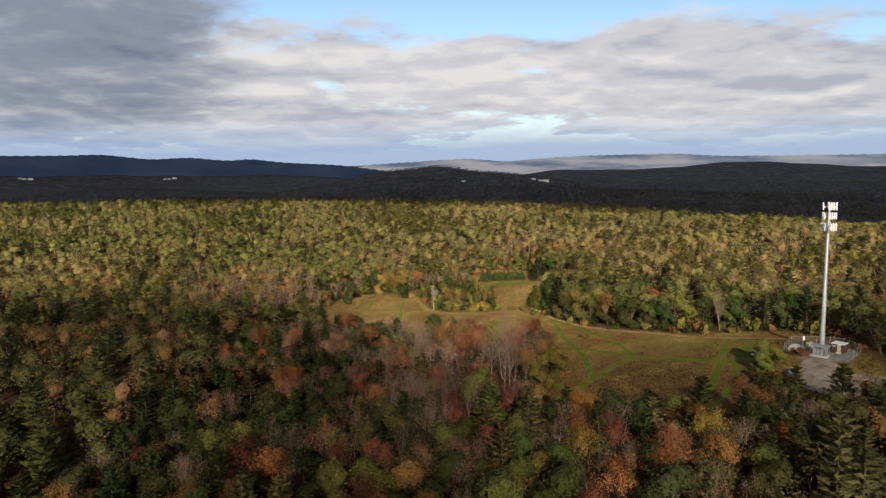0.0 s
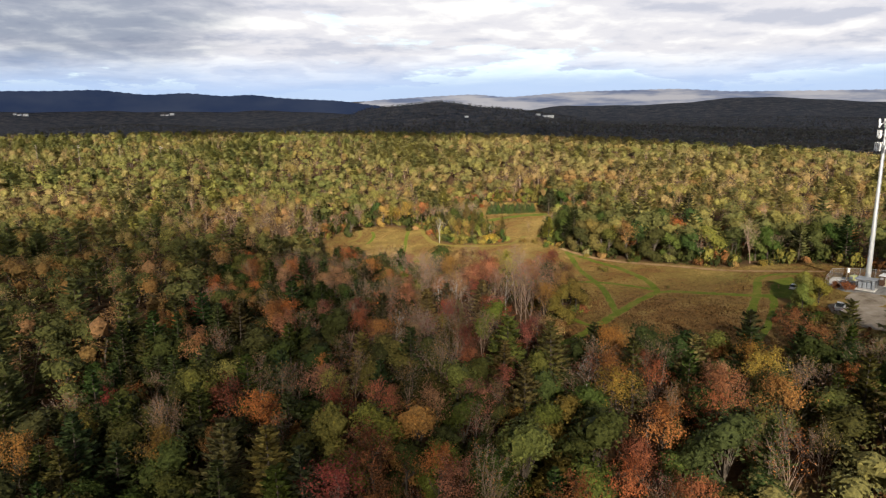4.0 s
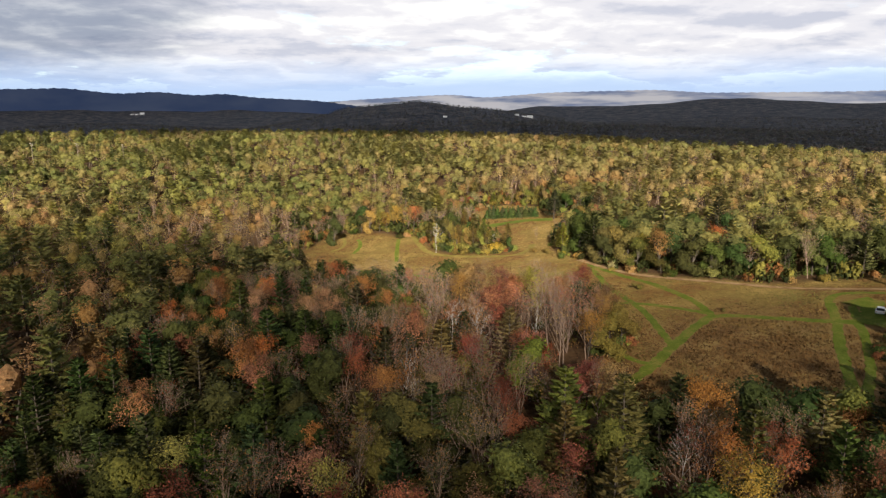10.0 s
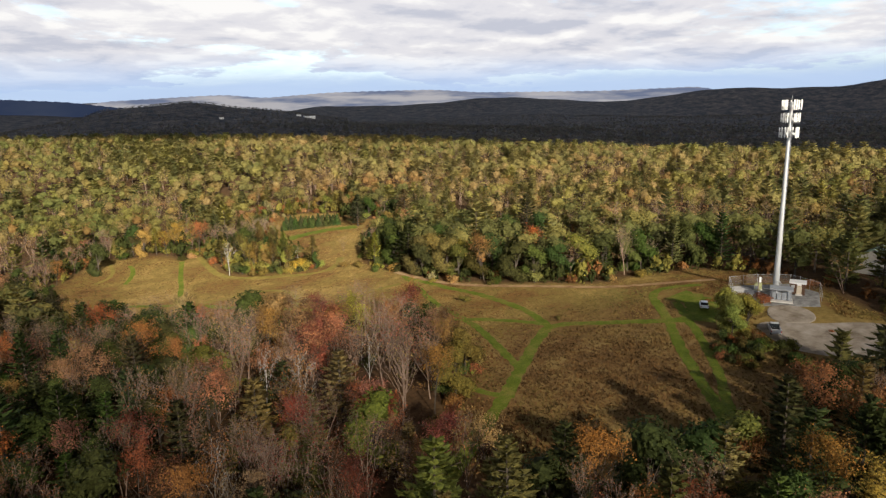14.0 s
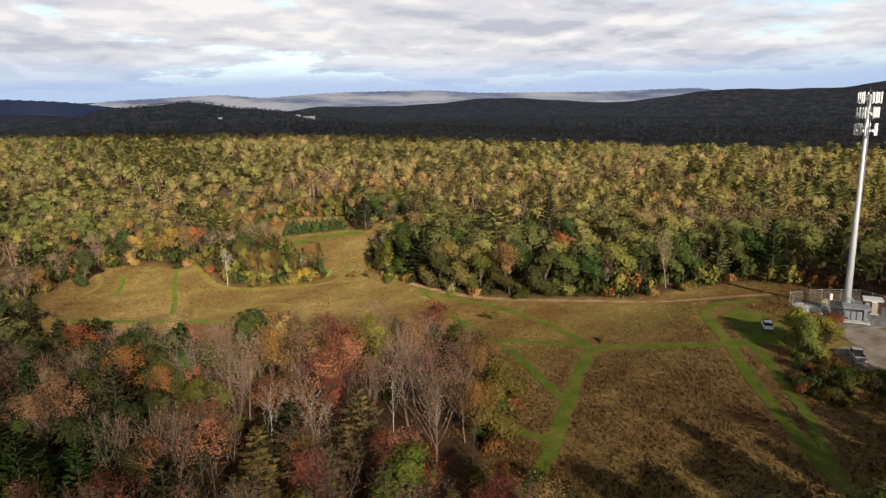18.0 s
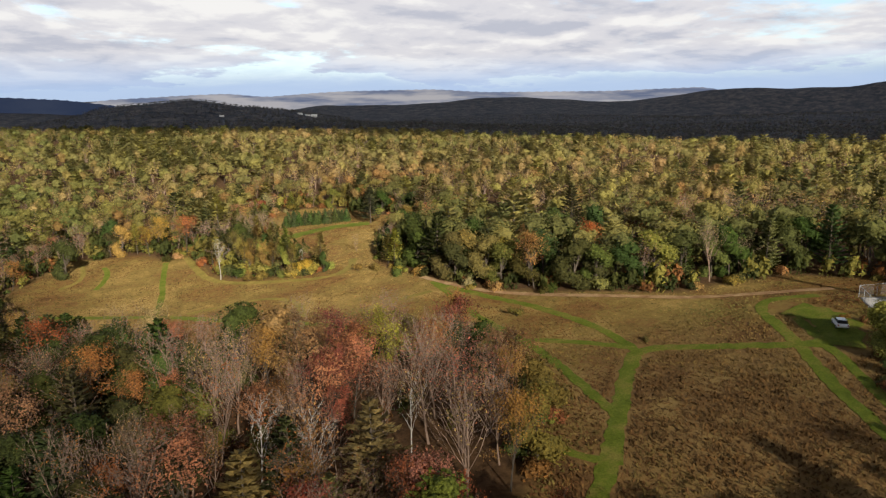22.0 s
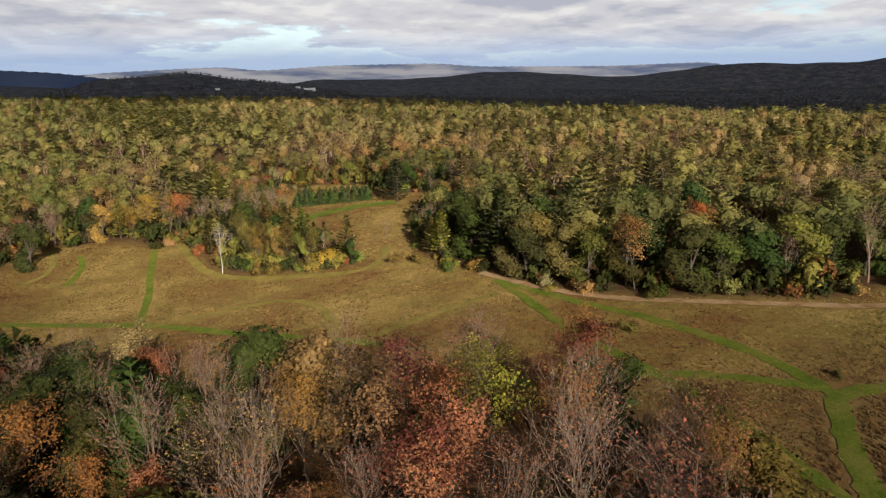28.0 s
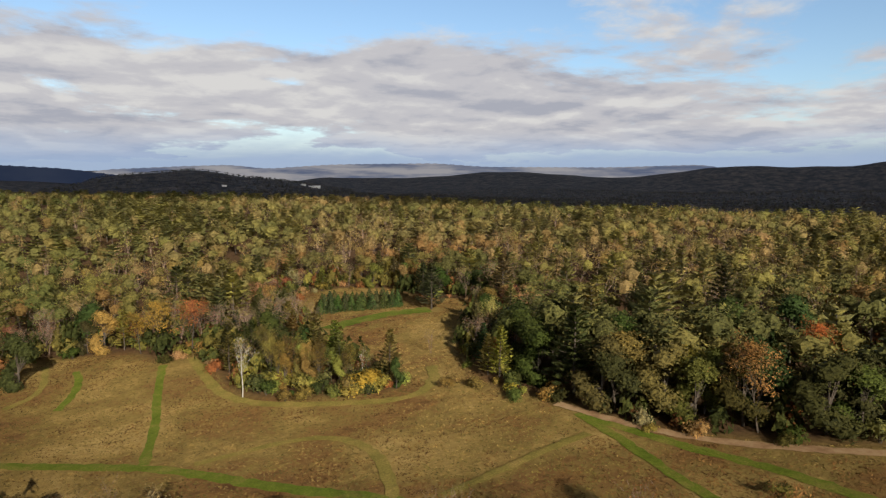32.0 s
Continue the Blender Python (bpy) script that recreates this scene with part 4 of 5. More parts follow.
def waves(x, y, f, seed):
    """A slow random field between about -1 and 1."""
    g = np.random.default_rng(seed)
    out = np.zeros(np.shape(x))
    for i in range(7):
        a, p, k = g.uniform(0, 2 * np.pi), g.uniform(0, 2 * np.pi), f * g.uniform(0.5, 2.2)
        out = out + np.sin((x * math.cos(a) + y * math.sin(a)) * k + p + 1.2 * np.sin((x * math.sin(a) - y * math.cos(a)) * k * 0.6 + p))
    return out / 3.2


YARD = np.array([(102.5, 161), (104, 154), (97, 152.5), (94, 147), (93, 142), (95, 135.5), (101, 130.5), (110, 129.5), (120.5, 132.5), (118.5, 141), (113, 146), (121.5, 157.5), (121.5, 167), (115, 171), (110, 173), (104, 165)], float)


HOMES = [(363, 2375), (140, 1668), (-1880, 3066), (-1334, 3345), (82, 2150)]


def scatter(spacing, test, seed, margin):
    """Places for trees on a jittered grid, off the meadow, the yard and the planted trees."""
    g = np.random.default_rng(seed)
    x0, x1, y0, y1 = test[0]
    X, Y = np.meshgrid(np.arange(x0, x1, spacing), np.arange(y0, y1, spacing))
    X = (X + g.uniform(-0.45, 0.45, X.shape) * spacing).ravel()
    Y = (Y + g.uniform(-0.45, 0.45, Y.shape) * spacing).ravel()
    keep = test[1](X, Y)
    X, Y = X[keep], Y[keep]
    ins = inside(MEADOW, X, Y)
    keep = ~ins & ((edge_distance(MEADOW, X, Y) > margin)) & ~inside(YARD, X, Y)
    X, Y = X[keep], Y[keep]
    for hx, hy in HOMES if margin > 5 else ((158, 166),):
        wide, deep = (38, 130) if margin > 5 else (9, 11)
        keep = ~((np.abs(X - hx) < wide) & (Y > hy - deep) & (Y < hy + 10))
        X, Y = X[keep], Y[keep]
    if margin < 5 and len(X):
        keep = np.ones(len(X), bool)
        for px, py, pr in PLANTED:
            keep &= np.hypot(X - px, Y - py) > pr
        X, Y = X[keep], Y[keep]
    return X, Y


def choose(x, y, g):
    """The kind, colour and height of a tree that grows at a place."""
    n1, n2, n3 = float(waves(x, y, 0.022, 3)), float(waves(x, y, 0.034, 4)), float(waves(x, y, 0.06, 6))
    e = float(edge_distance(MEADOW, x, y)) if y < 420 else 99
    u = g.random()
    if math.hypot((x + 80) / 52, (y - 302) / 46) < 1:
        mix = (("bare", 0.66), ("maple", 0.16), ("oak", 0.06), ("pine", 0.12))
        cols = ("pink", "tan", "rust", "tan")
    elif math.hypot((x - 140) / 60, (y - 325) / 65) < 1:
        mix = (("bare", 0.34), ("maple", 0.24), ("pine", 0.27), ("oak", 0.15))
        cols = ("tan", "lime", "tan", "gold", "tan")
    elif e < 30 and x > 48 and 186 < y < 270:
        mix = (("oak", 0.80), ("bare", 0.08), ("pine", 0.08), ("maple", 0.04))
        cols = ("tan", "orange", "gold")
    elif x < -3 and 152 < y < 205:
        mix = (("oak", 0.46), ("bare", 0.26), ("maple", 0.20), ("pine", 0.08))
        cols = ("rust", "tan", "orange", "pink")
    elif x < -18 and y < 225:
        mix = (("pine", 0.42), ("oak", 0.34), ("maple", 0.13), ("bare", 0.11))
        cols = ("orange", "red", "gold", "pink", "rust")
    elif x < 46 and 116 < y < 215:
        mix = (("bare", 0.46), ("maple", 0.40), ("oak", 0.08), ("birch", 0.06)) if y > 160 else (("bare", 0.44), ("maple", 0.36), ("pine", 0.09), ("oak", 0.06), ("birch", 0.05))
        cols = ("pink", "rust", "pink", "rust", "red", "orange", "tan")
    elif x < 62 and y <= 118:
        mix = (("oak", 0.42), ("maple", 0.26), ("pine", 0.12), ("bare", 0.15), ("birch", 0.05))
        cols = ("orange", "red", "gold", "rust", "pink")
    elif y < 190 and x > 0:
        mix = (("pine", 0.46), ("oak", 0.28), ("maple", 0.16), ("bare", 0.1))
        cols = ("orange", "rust", "gold")
    else:
        p = 0.24 + 0.42 * n1
        b = 0.30 + 0.42 * n2
        mix = (("pine", max(0.06, p)), ("bare", max(0.06, b)), ("maple", 0.16), ("oak", 1.0))
        cols = ("tan", "tan", "rust", "lime", "tan", "lime", "pink", "tan", "gold", "rust")
    kind = mix[-1][0]
    for k, w in mix:
        if u < w:
            kind = k
            break
        u -= w
    if kind == "oak":
        far = ("dark", "dark", "green", "green", "olive", "olive", "pale", "olive", "lime", "rust")
        close = ("dark", "green", "dark", "olive", "dark", "green")
        # oak colours deepened on the west side, partly standing in for cloud shade
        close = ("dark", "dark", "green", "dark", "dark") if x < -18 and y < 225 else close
        pool = close if (y < 270 and e < 30) or (y < 345 and e < 16) or y < 190 else far
        q = min(max(0.5 + 0.42 * n3 + g.normal(0, 0.16), 0), 0.999) if pool is far else g.random()
        colour = pool[int(q * len(pool))]
        h = g.uniform(10.0, 13.5) if e < 30 and x > 48 and y < 270 else g.uniform(8.0, 12.5) if y < 270 else g.uniform(8.0, 10.5)
    elif kind == "pine":
        # west-side pines are deepened too, shade put partly into their colour
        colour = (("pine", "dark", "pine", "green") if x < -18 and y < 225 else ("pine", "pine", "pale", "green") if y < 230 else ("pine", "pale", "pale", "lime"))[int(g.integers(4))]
        h = g.uniform(9, 15) if y < 270 else g.uniform(8.5, 12.5) if y < 400 else g.uniform(8.5, 11)
    else:
        colour = cols[int(g.integers(len(cols)))]
        h = g.uniform(8.0, 12.5) if y < 215 else g.uniform(7.5, 10.5)
    if x > 75 and y < 150:
        h = min(h, 10.0)
    return kind, colour, h


# the near wood, tree by tree
def near_wood(x, y):
    return (x > -64) & (x < 80) & (y > 50) & (y < 214) & (x > -(y + 12) * 0.62 - 4) & (x < (y - 52) * 1.3 + 26)


NEAR = scatter(5.0, ((-64, 82, 50, 216), near_wood), 11, 1.2)
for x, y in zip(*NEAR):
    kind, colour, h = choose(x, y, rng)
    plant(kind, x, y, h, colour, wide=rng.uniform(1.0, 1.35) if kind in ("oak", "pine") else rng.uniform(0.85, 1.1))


# the trees along the meadow's far rim
def rim_wood(x, y):
    return (x > -62) & (x < 126) & (y >= 188) & (y < 372) & ~near_wood(x, y) & (edge_distance(MEADOW, x, y) < 10)


for x, y in zip(*scatter(5.0, ((-62, 126, 188, 374), rim_wood), 12, 1.0)):
    kind, colour, h = choose(x, y, rng)
    plant(kind, x, y, h * (1.0 if x > 48 else 0.85), colour, "at the meadow rim", "trees at the far rim", rng.uniform(1.0, 1.3))


# the rest of the woods
def sector(x, y, r0, r1):
    r, az, az2 = np.hypot(x, y - 40), np.degrees(np.arctan2(x, y + 35)), np.degrees(np.arctan2(x, y - 40))
    return (r >= r0) & (r < r1) & (az > -40) & (az2 < 66)


def woods(name, X, Y, lod, label, seed, grow=1.0):
    """A stretch of wood as one mass of leaf sprays and one of stems for each bark."""
    g = np.random.default_rng(seed)
    Z = ground_z(X, Y)
    tris, nrms, tints, stems = [], [], [], {BARK: [], BARK_PALE: []}
    for x, y, z in zip(X, Y, Z):
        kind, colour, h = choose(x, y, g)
        h *= grow
        (tri, nrm, mul), wood = SHAPES[kind, lod, int(g.integers(VARIANTS[lod]))]
        a, s = g.uniform(0, 2 * math.pi), h / KINDS[kind][1]
        w = s * (g.uniform(1.1, 1.45) if kind == "oak" else g.uniform(1.1, 1.4) * (1.0, 1.15, 1.5, 1.0)[lod]) * (1.0 if lod < 3 else 1.7)
        c, d = math.cos(a), math.sin(a)
        R = np.array([[c, d, 0], [-d, c, 0], [0, 0, 1]])
        M = R * [w, w, s]
        tris.append(tri @ M + [x, y, z])
        nrms.append(nrm @ R)
        if lod < 3:
            stems[BARK_PALE if kind in ("bare", "birch") else BARK].append(wood @ M + [x, y, z])
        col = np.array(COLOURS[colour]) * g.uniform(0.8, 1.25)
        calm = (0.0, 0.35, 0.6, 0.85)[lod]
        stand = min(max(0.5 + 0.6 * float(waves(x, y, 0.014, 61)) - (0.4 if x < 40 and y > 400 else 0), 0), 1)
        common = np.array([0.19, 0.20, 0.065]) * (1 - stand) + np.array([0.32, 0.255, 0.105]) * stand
        # the farthest trees' blue-grey is distance haze put into their colour
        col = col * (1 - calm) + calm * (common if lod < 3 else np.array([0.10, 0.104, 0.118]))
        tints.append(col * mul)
    tint = np.concatenate(tints)
    tint = np.repeat(np.concatenate([tint, np.ones((len(tint), 1))], 1), 3, 0)
    ob = new(name, quad_mesh(name, np.concatenate(tris), None, LEAF_MASS if lod < 2 else LEAF_FAR, tint, normals=np.repeat(np.concatenate(nrms), 3, 0), sides=3))
    tagged(ob, label, "woodland", kind="stuff")
    for bark, all_stems in stems.items():
        if all_stems:
            st = new("stems", quad_mesh("stems", np.concatenate(all_stems), None, bark, sides=3))
            st.parent = ob
            tagged(st, kind="stuff")
    return ob


def low_growth(name, X, Y, sizes, stretch, colours, dim, label, seed):
    """Many low bushes as one mass."""
    g = np.random.default_rng(seed)
    tris, nrms, tints = [], [], []
    for x, y, z in zip(X, Y, ground_z(X, Y)):
        tri, nrm, mul = SHAPES["shrub", 1 if y > 60 else 2, int(g.integers(3))][0]
        s = g.uniform(*sizes)
        tris.append(tri * [s, s, s * stretch] + [x, y, z])
        nrms.append(nrm)
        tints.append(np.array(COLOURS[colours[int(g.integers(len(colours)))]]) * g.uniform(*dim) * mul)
    tint = np.concatenate(tints)
    tint = np.repeat(np.concatenate([tint, np.ones((len(tint), 1))], 1), 3, 0)
    ob = new(name, quad_mesh(name, np.concatenate(tris), None, LEAF_MASS, tint, normals=np.repeat(np.concatenate(nrms), 3, 0), sides=3))
    tagged(ob, label, "undergrowth", kind="stuff")


def middle(x, y):
    r = np.hypot(x, y - 40)
    return sector(x, y, 0, 370) & ~near_wood(x, y) & ~rim_wood(x, y) & (y > 20)


def thicket(x, y):
    return (x > -80) & (x < 130) & (y > 40) & (y < 262)


# understory leaf colours are scaled to 0.4-0.75, the rim growth's to 0.7-1.1
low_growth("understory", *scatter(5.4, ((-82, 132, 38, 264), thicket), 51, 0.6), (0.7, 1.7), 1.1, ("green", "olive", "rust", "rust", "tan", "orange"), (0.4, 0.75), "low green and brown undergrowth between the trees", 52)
low_growth("rim_undergrowth", *scatter(2.5, ((-62, 128, 186, 374), lambda x, y: edge_distance(MEADOW, x, y) < 8.5), 53, 0.4), (1.0, 2.3), 1.5, ("dark", "green", "dark", "olive", "green", "rust", "lime"), (0.7, 1.1), "dense dark green low growth along the wood's edge", 54)
woods("meadow_woods", *scatter(7.4, ((-270, 350, 20, 412), middle), 21, 1.0), 1, "mixed autumn woods of oak, pine and bare trees round the meadow", 31, 1.1)
woods("south_woods", *scatter(9.0, ((-130, 130, -75, 52), lambda x, y: (y < 20) | (np.hypot(x, y - 40) < 400) & ~near_wood(x, y) & ~middle(x, y)), 25, 1.0), 2, "mixed autumn woods behind the near wood", 35)
woods("hill_woods", *scatter(10.2, ((-640, 800, 130, 900), lambda x, y: sector(x, y, 370, 820)), 22, 1.5), 2, "sunlit mixed autumn woods over the low rise", 32, 1.22)
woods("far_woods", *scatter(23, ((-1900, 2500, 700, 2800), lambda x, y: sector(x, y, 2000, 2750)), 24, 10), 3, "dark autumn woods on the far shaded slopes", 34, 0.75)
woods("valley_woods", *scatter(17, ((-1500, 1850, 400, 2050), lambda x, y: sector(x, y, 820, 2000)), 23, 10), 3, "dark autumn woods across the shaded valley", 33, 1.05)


# ---------------------------------------------------------------- unseen clouds, added to shade the valley and the near land
SHADE_CLOUD = simple("cloud_grey", [(0.3, (0.6, 0.6, 0.62)), (0.7, (0.8, 0.8, 0.82))], 0.002, 1.0)
nt = SHADE_CLOUD.node_tree
at = nt.nodes.new("ShaderNodeAttribute")
at.attribute_name = "thick"
nt.links.new(at.outputs["Fac"], nt.nodes["Principled BSDF"].inputs["Alpha"])
THROW = 1200 / math.tan(radians(SUN_UP))


def cloud(name, x0, x1, near_edge, far_edge, step, label, seed, thick=1.0, soft=0.012, broad=False):
    """A lumpy cloud sheet, added high out of view between sun and shaded land."""
    g = np.random.default_rng(seed)
    xs = np.arange(x0, x1 + 1, step)
    vs = np.unique(np.concatenate([np.linspace(0, 1, 24), np.linspace(0, soft * 2, 5), 1 - np.linspace(0, soft * 2, 5)]))
    lo, hi = near_edge(xs), far_edge(xs)
    X = np.repeat(xs[:, None], len(vs), 1)
    Y = lo[:, None] + (hi - lo)[:, None] * vs[None] - THROW
    lump = waves(X, Y, 0.006, seed) + 0.5 * waves(X, Y, 0.015, seed + 1)
    rim = np.minimum(np.minimum(vs, 1 - vs)[None] * 6, 1) * np.minimum(np.minimum(np.arange(len(xs)), len(xs) - 1 - np.arange(len(xs)))[:, None] / 3, 1)
    deep = 1.0 if broad else 0.12
    top = 1200 + deep * rim * (90 + 60 * lump)
    bottom = 1200 - deep * rim * (12 + 10 * lump)
    n, m = X.shape
    V = np.concatenate([np.stack([X, Y, top], -1).reshape(-1, 3), np.stack([X, Y, bottom], -1).reshape(-1, 3)])
    i, j = np.meshgrid(np.arange(n - 1), np.arange(m - 1), indexing="ij")
    q = np.stack([i * m + j, (i + 1) * m + j, (i + 1) * m + j + 1, i * m + j + 1], -1).reshape(-1, 4)
    ends = np.minimum(np.minimum(xs - xs[0], xs[-1] - xs) / ((1.5 if broad else 3.5) * step), 1)[:, None]
    dense = thick * smooth(np.minimum(vs, 1 - vs) / soft)[None] * smooth(ends) * np.clip(1 + (0 if broad else 0.35) * lump, 0, 1.3)
    dense = np.clip(dense, 0, 1)
    tint = np.concatenate([np.repeat(dense.reshape(-1, 1), 4, 1)] * 2)
    me = quad_mesh(name, V, np.vstack([q, q[:, ::-1] + n * m]), SHADE_CLOUD, tint, "thick")
    return tagged(new(name, me), label, "cloud", kind="stuff")


def shade_begins(x):
    return np.interp(x, [-1500, -490, -106, 0, 116, 200, 283, 410, 700, 1500], [900, 790, 780, 745, 700, 660, 600, 560, 500, 460]) + 26 * np.sin(x * 0.03) + 14 * np.sin(x * 0.083 + 1)


def shade_ends(x):
    return np.interp(x, [-3000, -700, -300, 500, 3000], [5200, 5200, 3900, 3850, 3100]) + 60 * np.sin(x * 0.004)


cloud("cloud", -3300, 3600, shade_begins, shade_ends, 40, "broad grey cloud out of view that shades the valley and hills", 5, 0.72, broad=True)
# two unseen sheets added to darken the near land, edges tuned to the view
cloud("cloud", -700, 50, lambda x: 0 * x - 300, lambda x: np.interp(x, [-700, -100, -30, -2, 16, 50], [340, 320, 268, 206, 165, 120]), 18, "thin unseen cloud sheet added to shade the near wood", 15, 0.88, 0.10)
cloud("cloud", -60, 420, lambda x: np.interp(x, [-60, -10, 15, 72, 100, 420], [-300, -200, 90, 90, -300, -300]), lambda x: np.interp(x, [-60, 20, 45, 80, 105, 130, 420], [175, 210, 222, 218, 224, 255, 330]), 18, "thin unseen cloud sheet added to shade the ground round the tower", 25, 0.47, 0.12)


# ---------------------------------------------------------------- meadow growth
def trail_distance(x, y):
    best = np.full(np.shape(x), 1e9)
    for name, line, width, mat in TRAILS:
        pts = np.array(line, float)
        for (ax, ay), (bx, by) in zip(pts[:-1], pts[1:]):
            dx, dy = bx - ax, by - ay
            t = np.clip(((x - ax) * dx + (y - ay) * dy) / (dx * dx + dy * dy + 1e-9), 0, 1)
            best = np.minimum(best, np.hypot(x - ax - t * dx, y - ay - t * dy) - width / 2)
    return best


def meadow_growth(count, seed):
    g = np.random.default_rng(seed)
    lo, hi = MEADOW.min(0), MEADOW.max(0)
    X, Y = g.uniform(lo[0], hi[0], count * 3), g.uniform(lo[1], hi[1], count * 3)
    keep = inside(MEADOW, X, Y) & ~inside(YARD, X, Y)
    X, Y = X[keep], Y[keep]
    keep = trail_distance(X, Y) > g.normal(0.05, 0.22, len(X))
    X, Y = X[keep][:count], Y[keep][:count]
    n = len(X)
    Z = ground_z(X, Y)
    n1, n2 = waves(X, Y, 0.09, 8), waves(X, Y, 0.25, 9)
    weedy = smooth((195 - Y) / 40)
    h = g.uniform(0.10, 0.26, n) * (0.6 + 0.9 * weedy) * (1 + 0.3 * n2)
    w = g.uniform(0.12, 0.34, n)
    tan, brown, olive, red = (np.array(c) for c in ((0.32, 0.225, 0.08), (0.20, 0.112, 0.04), (0.205, 0.16, 0.048), (0.17, 0.08, 0.034)))
    pick = n1 + 0.4 * g.normal(0, 1, n) - 0.35 * weedy
    col = np.where(pick[:, None] > 0.35, tan, np.where(pick[:, None] > -0.5, np.where(n2[:, None] > 0.1, brown, olive), np.where(weedy[:, None] > 0.4, red, brown)))
    green = smooth(1 - np.hypot((X - 86) / 22, (Y - 183) / 14))[:, None]
    col = col * (1 - 0.7 * green) + 0.7 * green * np.array([0.16, 0.17, 0.05])
    stand = smooth(1.6 - np.hypot((X - 66) / 26, (Y - 146) / 30))[:, None]
    col = col * (1 - 0.7 * stand) + 0.7 * stand * np.array([0.17, 0.105, 0.042])
    col = col * g.uniform(0.72, 1.2, (n, 1)) * (0.92 - 0.22 * smooth((34 - X) / 20))[:, None]
    P = np.stack([X, Y, Z], -1)
    out = []
    for k in range(1):
        a = g.normal(0, 0.7, n)
        d = np.stack([np.cos(a), np.sin(a), np.zeros(n)], -1) * w[:, None] / 2
        tip = np.stack([g.normal(0, 0.2, n), g.normal(0, 0.2, n), h], -1)
        out.append(np.stack([P - d, P + d, P + d * 0.6 + tip, P - d * 0.7 + tip * [1, 1, 0.8]], 1))
    V = np.concatenate(out)
    tint = np.concatenate([np.repeat(np.concatenate([col, np.ones((n, 1))], 1), 4, 0)])
    up = unit(np.array([0, -0.6, 0.9]) + g.normal(0, 0.22, (n, 3)))
    own = np.cross(V[:, 1] - V[:, 0], V[:, 2] - V[:, 0])
    back = (own * up).sum(1) < 0
    V[back] = V[back][:, ::-1]
    ob = new("meadow_growth", quad_mesh("meadow_growth", V, None, GRASS, tint, normals=np.repeat(up, 4, 0)))
    tagged(ob, "dry tan and brown grass, goldenrod and weeds of an unmown meadow", "grass", kind="stuff")


meadow_growth(105000, 41)


# ---------------------------------------------------------------- building blocks for made things
def part(name, bm, mat, parent, label=""):
    me = bpy.data.meshes.new(name)
    bmesh.ops.recalc_face_normals(bm, faces=bm.faces)
    bm.to_mesh(me)
    bm.free()
    me.materials.append(mat)
    ob = new(name, me)
    ob.parent = parent
    return tagged(ob, label)


def box(size, at=(0, 0, 0), turn=0, bevel=0.0, bm=None):
    bm = bm or bmesh.new()
    made = bmesh.ops.create_cube(bm, size=1.0, matrix=pose(*at, 0, 0, turn) @ Matrix.Diagonal((*size, 1)))
    if bevel:
        edges = {e for v in made["verts"] for e in v.link_edges}
        bmesh.ops.bevel(bm, geom=list(edges), offset=bevel, segments=2, affect="EDGES", profile=0.6)
    return bm


def rod(p0, p1, r0, r1=None, k=8, bm=None):
    bm = bm or bmesh.new()
    p0, p1 = Vector(p0), Vector(p1)
    m = Matrix.Translation((p0 + p1) / 2) @ (p1 - p0).to_track_quat("Z", "Y").to_matrix().to_4x4()
    bmesh.ops.create_cone(bm, cap_ends=True, segments=k, radius1=r0, radius2=r0 if r1 is None else r1, depth=(p1 - p0).length, matrix=m)
    return bm


def prism(profile, width, bm=None):
    """A side outline (y, z) drawn out across x."""
    bm = bm or bmesh.new()
    a = [bm.verts.new((-width / 2, y, z)) for y, z in profile]
    b = [bm.verts.new((width / 2, y, z)) for y, z in profile]
    bm.faces.new(a)
    bm.faces.new(b[::-1])
    n = len(profile)
    for i in range(n):
        bm.faces.new((a[i], b[i], b[(i + 1) % n], a[(i + 1) % n]))
    return bm


def thing(name, x, y, turn, label, category, group="", lift=0.0):
    root = new(name)
    root.empty_display_size = 0.5
    root.matrix_basis = pose(x, y, gz(x, y) + lift, 0, 0, turn)
    return tagged(root, label, category, group)


